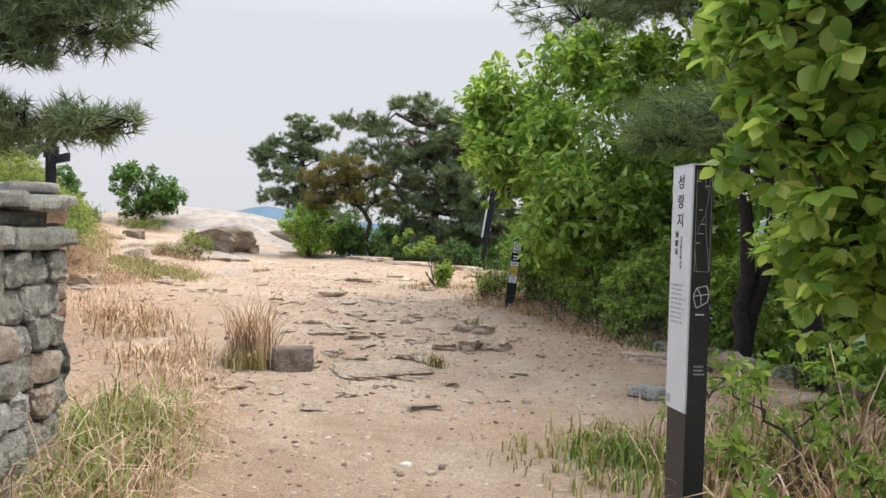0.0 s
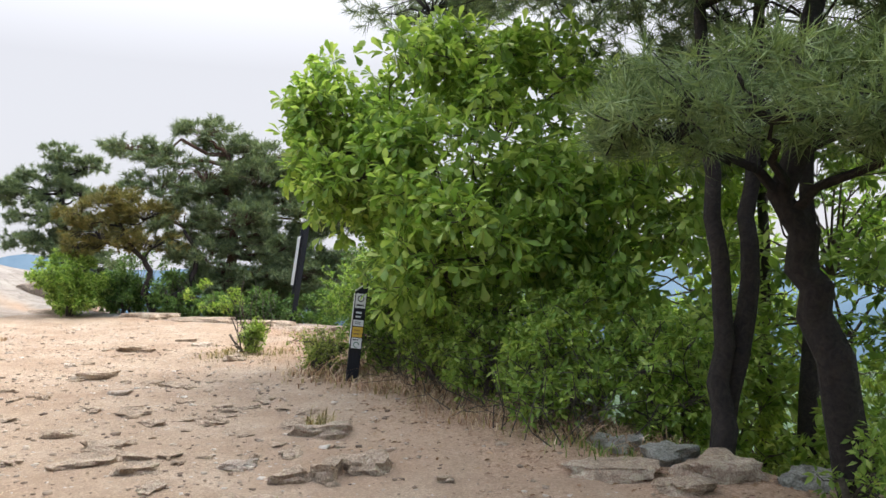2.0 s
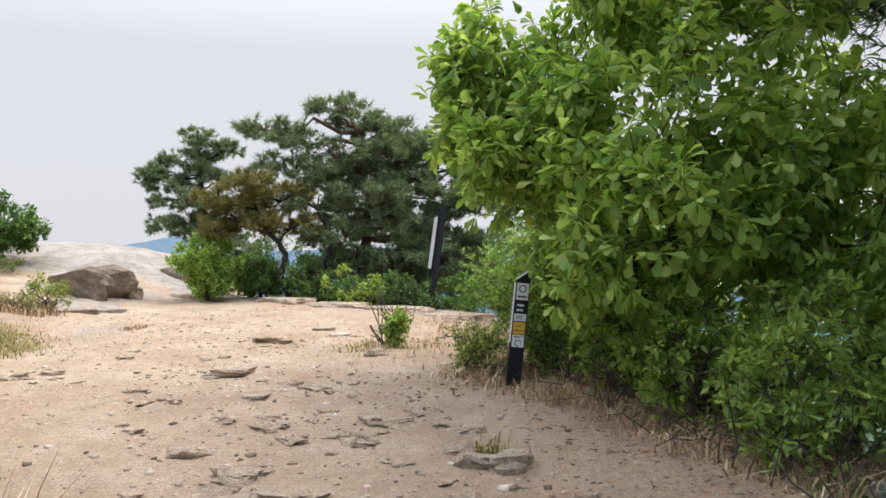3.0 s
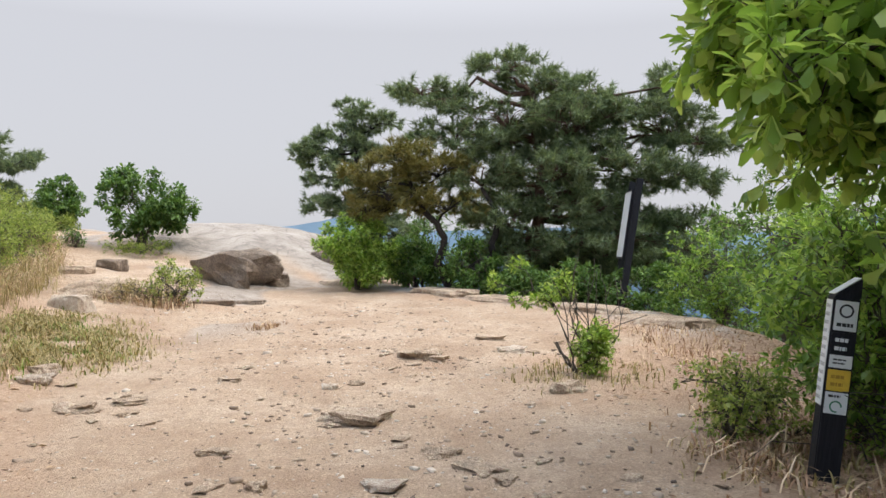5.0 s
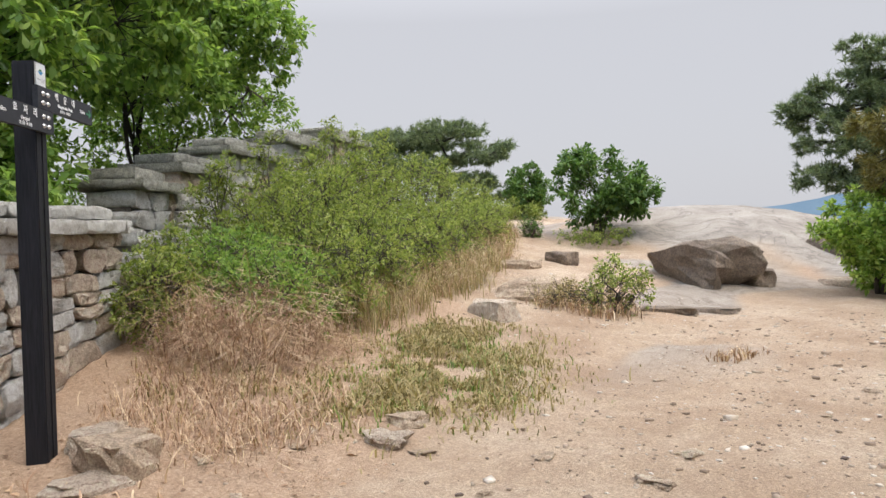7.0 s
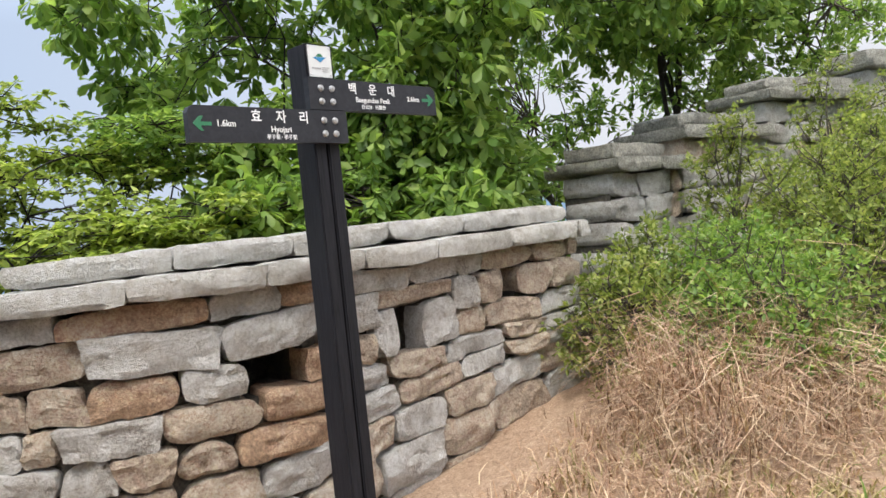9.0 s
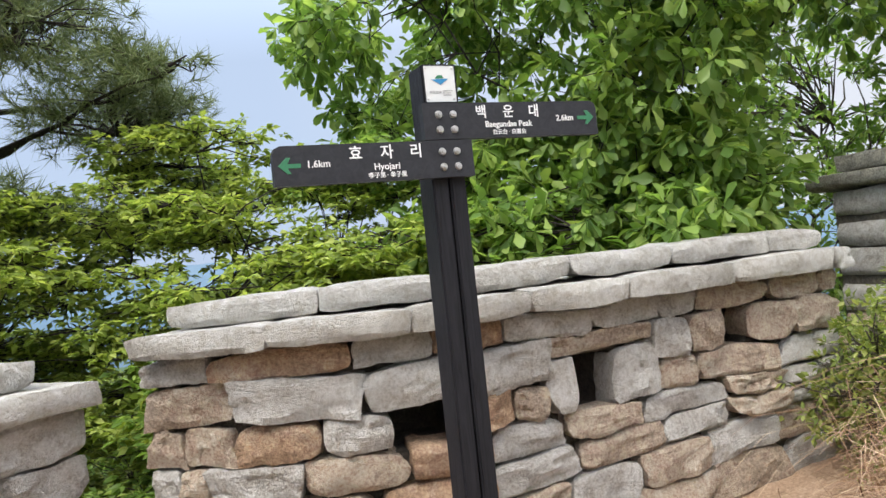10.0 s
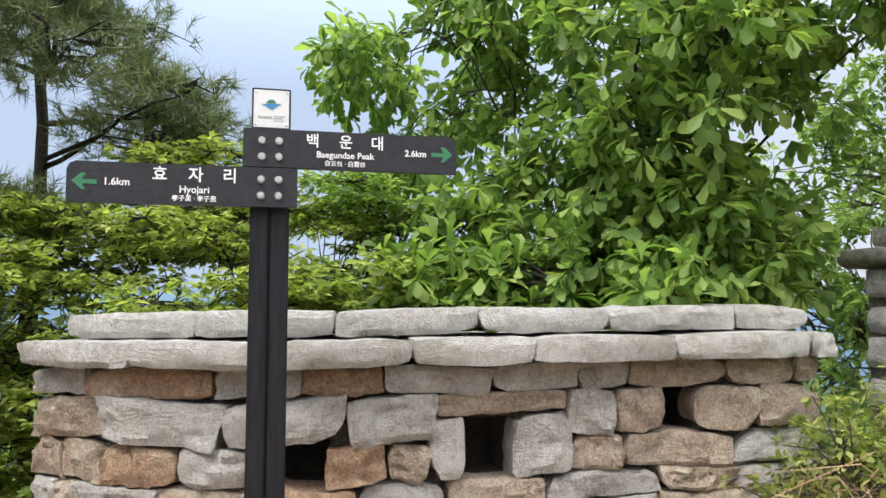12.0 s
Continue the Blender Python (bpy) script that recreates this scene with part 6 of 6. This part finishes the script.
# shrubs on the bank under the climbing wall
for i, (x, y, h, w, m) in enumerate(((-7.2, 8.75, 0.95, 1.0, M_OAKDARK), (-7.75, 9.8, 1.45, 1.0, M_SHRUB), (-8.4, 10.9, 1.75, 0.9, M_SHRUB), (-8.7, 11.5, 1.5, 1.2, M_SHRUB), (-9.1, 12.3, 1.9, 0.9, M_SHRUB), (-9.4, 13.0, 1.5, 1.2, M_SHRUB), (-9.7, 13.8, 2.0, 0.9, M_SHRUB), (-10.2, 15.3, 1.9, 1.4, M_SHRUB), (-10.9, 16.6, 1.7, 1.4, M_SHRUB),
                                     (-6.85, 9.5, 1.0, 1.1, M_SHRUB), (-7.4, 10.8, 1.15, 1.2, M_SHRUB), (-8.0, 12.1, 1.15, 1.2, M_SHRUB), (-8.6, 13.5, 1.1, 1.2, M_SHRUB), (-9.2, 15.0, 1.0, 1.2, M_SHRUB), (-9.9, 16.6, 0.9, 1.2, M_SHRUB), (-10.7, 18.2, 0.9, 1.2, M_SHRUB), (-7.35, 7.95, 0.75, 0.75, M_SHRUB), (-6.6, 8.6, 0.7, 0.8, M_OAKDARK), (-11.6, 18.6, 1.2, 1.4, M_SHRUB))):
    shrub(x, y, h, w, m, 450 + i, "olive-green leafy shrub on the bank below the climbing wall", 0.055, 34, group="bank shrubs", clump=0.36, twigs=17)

for i, (x, y, h, w) in enumerate(((-8.05, 9.2, 1.75, 0.5), (-8.45, 9.9, 1.3, 0.6), (-8.95, 10.6, 2.1, 0.55), (-9.3, 11.2, 1.8, 0.6), (-9.6, 11.7, 2.3, 0.5), (-9.95, 12.7, 2.4, 0.6), (-10.35, 13.7, 2.3, 0.55), (-10.7, 14.8, 2.4, 0.6), (-7.55, 8.25, 1.0, 0.5))):
    shrub(x, y, h, w, M_SHRUB, 480 + i, "slender light-leaved shrub growing against the climbing wall", 0.055, 20, group="wall sprigs", clump=0.22, twigs=15)

# ---- grasses ----
rng = np.random.default_rng(12)
HAYMOUND = [(-5.85, 7.9), (-6.3, 7.65), (-7.0, 7.75), (-7.25, 8.3), (-7.0, 8.9), (-6.5, 9.15), (-6.05, 8.7)]
SKIRT = [(-5.3, 7.7), (-6.3, 7.4), (-7.2, 7.7), (-7.6, 9.3), (-6.9, 9.9), (-5.9, 9.2)]
tangle("dry_grass", area_points(rng, 8000, HAYMOUND), 0.5, 0.30, M_HAY, 1, "mound of bleached and reddish dry grass by the battlement", 0.0065, 0.9, 0.8)
tangle("dry_grass", area_points(rng, 6000, SKIRT), 0.34, 0.05, M_HAY, 41, "matted dry straw round the foot of the mound", 0.005, 0.4)
tangle("dry_grass", area_points(rng, 420, [(-6.3, 8.0), (-7.2, 8.1), (-7.7, 9.6), (-6.9, 9.6)]), 0.6, 0.1, M_HAY, 2, "tall bleached grass stalks over the dry mound", 0.006, 1.1)
blades("dry_grass", area_points(rng, 3200, [(-4.6, 6.6), (-5.6, 6.6), (-6.6, 7.3), (-6.2, 8.0), (-5.2, 8.2), (-4.6, 7.6)]), 0.09, 2.2, M_HAY, 42, "loose straw strewn on brown soil", droop=0.3, width=0.028)
blades("weeds", area_points(rng, 500, [(-5.6, 7.0), (-6.4, 7.2), (-6.2, 7.9), (-5.3, 8.0)]), 0.12, 0.7, M_OLIVEGRASS, 43, "thin green weeds in the straw", droop=0.4)
blades("green_grass", area_points(rng, 1500, [(-6.6, 9.75), (-7.0, 9.7), (-7.2, 10.3), (-6.7, 10.35)]), 0.42, 0.6, M_GRASS, 3, "bright green grass tuft beside the dry mound", droop=0.4, spread=0.08)
TURF = [(-4.2, 8.0), (-5.0, 7.7), (-5.4, 9.0), (-6.2, 10.6), (-5.4, 10.8), (-4.6, 9.9), (-4.2, 9.0)]
blades("turf", area_points(rng, 12000, TURF), 0.06, 1.3, M_OLIVEGRASS, 4, "short half-dry turf at the trail edge", spread=0.3)
blades("turf", area_points(rng, 1300, TURF), 0.06, 1.2, M_GRASS, 5, "short green turf at the trail edge", spread=0.3)
BANK = [(-6.2, 9.6), (-7.4, 13.2), (-8.6, 15.8), (-10.6, 19.2), (-11.6, 18.4), (-9.0, 13.6), (-7.6, 10.6), (-7.0, 9.4)]
blades("bank_grass", area_points(rng, 9000, BANK), 0.4, 0.7, M_OLIVEGRASS, 6, "tall half-dry grass on the bank", droop=0.35)
tangle("bank_grass", area_points(rng, 6000, BANK), 0.6, 0.05, M_HAY, 7, "dry grass among the bank shrubs", 0.007, 0.8)
blades("bank_grass", area_points(rng, 500, [(-3.4, 2.6), (-5.0, 5.0), (-5.5, 6.0), (-4.6, 6.4), (-3.8, 5.2), (-2.8, 3.0)]), 0.12, 0.8, M_HAY, 8, "thin half-dry grass along the foot of the wall")
NEAR = [(-1.55, -4.0), (-1.6, -2.4), (-2.0, -1.2), (-1.6, -0.8), (-1.1, -1.6), (-0.95, -3.0), (-1.0, -4.4)]
tangle("dry_grass", area_points(rng, 2800, NEAR), 0.55, 0.08, M_HAY, 9, "dry straw-coloured grass at the wall's foot", 0.005, 0.85)
blades("green_grass", area_points(rng, 700, [(-1.55, -3.4), (-1.65, -2.2), (-1.9, -1.4), (-1.5, -1.5), (-1.2, -2.4), (-1.2, -3.4)]), 0.36, 0.9, M_GRASS, 10, "half-green grass tuft at the wall's foot", droop=0.5)
blades("green_grass", area_points(rng, 700, [(-1.6, -2.6), (-1.75, -1.8), (-1.4, -1.7), (-1.3, -2.4)]), 0.42, 0.7, M_GRASS, 11, "dark green grass tuft at the wall's foot", droop=0.5)
blades("dry_grass", area_points(rng, 2200, [(-1.8, -0.8), (-2.6, 1.2), (-3.8, 3.4), (-3.2, 3.6), (-2.1, 1.6), (-1.4, -0.4)]), 0.24, 0.9, M_HAY, 12, "thin dry grass beside the trail", droop=0.4)
blades("dry_grass", area_points(rng, 420, [(-1.4, 0.45), (-1.1, 0.45), (-1.1, 0.75), (-1.4, 0.75)]), 0.55, 0.45, M_HAY, 13, "upright reddish dry grass tuft by a rock", droop=0.3, spread=0.05)
blades("green_grass", area_points(rng, 420, [(-1.45, 0.3), (-1.15, 0.3), (-1.15, 0.5), (-1.45, 0.5)]), 0.2, 0.6, M_OLIVEGRASS, 14, "half-green tuft by a rock", spread=0.05)
blades("green_grass", area_points(rng, 140, [(0.4, 0.6), (0.55, 0.6), (0.55, 0.75), (0.4, 0.75)]), 0.17, 0.6, M_OLIVEGRASS, 15, "small grey-green tuft beside the flat slab", spread=0.04)
blades("green_grass", area_points(rng, 900, [(1.05, -2.7), (1.75, -2.6), (1.8, -1.9), (1.3, -1.7), (0.9, -2.1)]), 0.13, 0.7, M_OLIVEGRASS, 16, "thin green turf patch beside the trail")
blades("green_grass", area_points(rng, 500, [(1.2, -2.6), (1.7, -2.6), (1.7, -2.1), (1.2, -2.2)]), 0.16, 0.6, M_GRASS, 17, "green turf tuft beside the trail")
WEEDS = [(1.45, -4.2), (1.5, -3.0), (2.0, -2.0), (3.0, -1.6), (3.3, -4.6), (1.7, -5.0)]
blades("weeds", area_points(rng, 2600, WEEDS), 0.4, 0.7, M_HAY, 18, "dry weeds and straw round the pillar", droop=0.45)
blades("weeds", area_points(rng, 1300, WEEDS), 0.35, 0.6, M_GRASS, 19, "green weeds round the pillar", droop=0.4)
blades("stalk", area_points(rng, 26, [(1.9, -3.2), (2.5, -3.3), (2.5, -2.6), (2.0, -2.6)]), 1.0, 0.5, M_HAY, 20, "tall bleached seed stalks by the pillar", droop=0.5, width=0.06)
RIM = [(1.2, 5.4), (1.9, 4.6), (2.3, 3.2), (2.6, 1.8), (3.3, 1.2), (3.7, 1.6), (3.2, 3.2), (2.9, 5.0), (2.4, 6.6), (1.7, 6.4)]
blades("rim_grass", area_points(rng, 1800, RIM), 0.09, 0.9, M_OLIVEGRASS, 21, "half-dry grass along the wooded rim", droop=0.4)
blades("rim_grass", area_points(rng, 3400, RIM), 0.12, 1.8, M_HAY, 22, "dry grass and dead stems along the wooded rim", droop=0.5)
blades("rim_grass", area_points(rng, 420, [(2.6, 1.1), (3.3, 1.1), (3.9, 0.7), (4.1, 1.2), (3.0, 1.9)]), 0.11, 0.6, M_GRASS, 23, "green grass behind the edging stones")
blades("rim_grass", area_points(rng, 1000, [(1.6, 6.6), (2.6, 6.6), (3.0, 9.0), (2.9, 11.6), (1.9, 11.8), (1.7, 9.0)]), 0.08, 1.2, M_HAY, 24, "thin dry grass by the trail rim")
blades("turf", area_points(rng, 500, [(0.3, 7.6), (1.3, 7.5), (1.5, 8.6), (0.5, 8.8)]), 0.1, 0.8, M_OLIVEGRASS, 25, "thin dry turf round the small bush")
blades("turf", area_points(rng, 900, [(-5.0, 12.6), (-6.0, 12.6), (-6.1, 13.4), (-5.1, 13.5)]), 0.22, 0.9, M_HAY, 26, "dry grass on the small mound", droop=0.5)
blades("turf", area_points(rng, 160, [(-3.3, 11.3), (-3.0, 11.3), (-3.0, 11.7), (-3.3, 11.7)]), 0.12, 0.9, M_HAY, 27, "single dry tuft in the sand", spread=0.08)
blades("turf", area_points(rng, 90, [(0.95, 2.62), (1.12, 2.62), (1.12, 2.8), (0.95, 2.8)]), 0.14, 0.7, M_OLIVEGRASS, 28, "small tuft behind a trail stone", spread=0.04)
tangle("rim_grass", area_points(rng, 1500, [(1.9, 4.8), (2.4, 3.2), (2.75, 1.7), (3.3, 1.3), (3.4, 2.6), (3.0, 4.6), (2.5, 5.8)]), 0.42, 0.03, M_HAY, 29, "dry vines and dead grass sprawling under the oak", 0.006, 0.6)
# dead leaves and bark flakes on the brown soil
M_DEADLEAF = leaf_mat("dead_leaf", (0.10, 0.05, 0.03), (0.27, 0.15, 0.085), (0.50, 0.34, 0.21), 0.7, 0.1)
ly = rng.uniform(-3.0, 13.0, 26000)
lx = np.where(rng.random(26000) < 0.5, edge_east(ly) - rng.uniform(-0.4, 2.2, 26000), rng.uniform(-6.0, -0.8, 26000))
keep = (rng.random(26000) < 0.9 * litter_at(lx, ly) ** 1.3) & (lx > wall_x(ly) + 0.5)
lx, ly = lx[keep], ly[keep]
lp = np.column_stack([lx, ly, ground_z(lx, ly) + 0.008])
ld = np.column_stack([rng.normal(size=(len(lx), 2)), rng.normal(0, 0.15, len(lx))])
v, f = scatter(OVAL_LEAF, lp, ld, np.column_stack([rng.normal(0, 0.3, (len(lx), 2)), np.ones(len(lx))]), np.clip(rng.lognormal(-3.5, 0.45, len(lx)), 0.012, 0.075))
tagged(new("leaf_litter", mesh_from("leaf_litter", v, f, M_DEADLEAF)), "brown dead leaves and flakes lying on the soil", "leaf litter", "", "stuff")
# dead twigs and stems under the oak
tw = []
for i in range(190):
    y = rng.uniform(1.4, 5.8)
    x = float(edge_east(y)) - rng.uniform(-0.1, 0.7)
    a = np.array([x, y, gz(x, y) + 0.05])
    tw.append([(p, 0.006 - 0.0008 * k) for k, p in enumerate(bent(a, a + np.array([rng.normal(0, 0.4), rng.normal(0, 0.3), rng.uniform(0.05, 0.7)]), rng, 0.15, 0.12))])
tagged(new("dead_stems", mesh_from("dead_stems", *tubes(tw, 4), M_TWIG, True)), "tangle of grey dead stems under the oak", "twigs", "", "stuff")
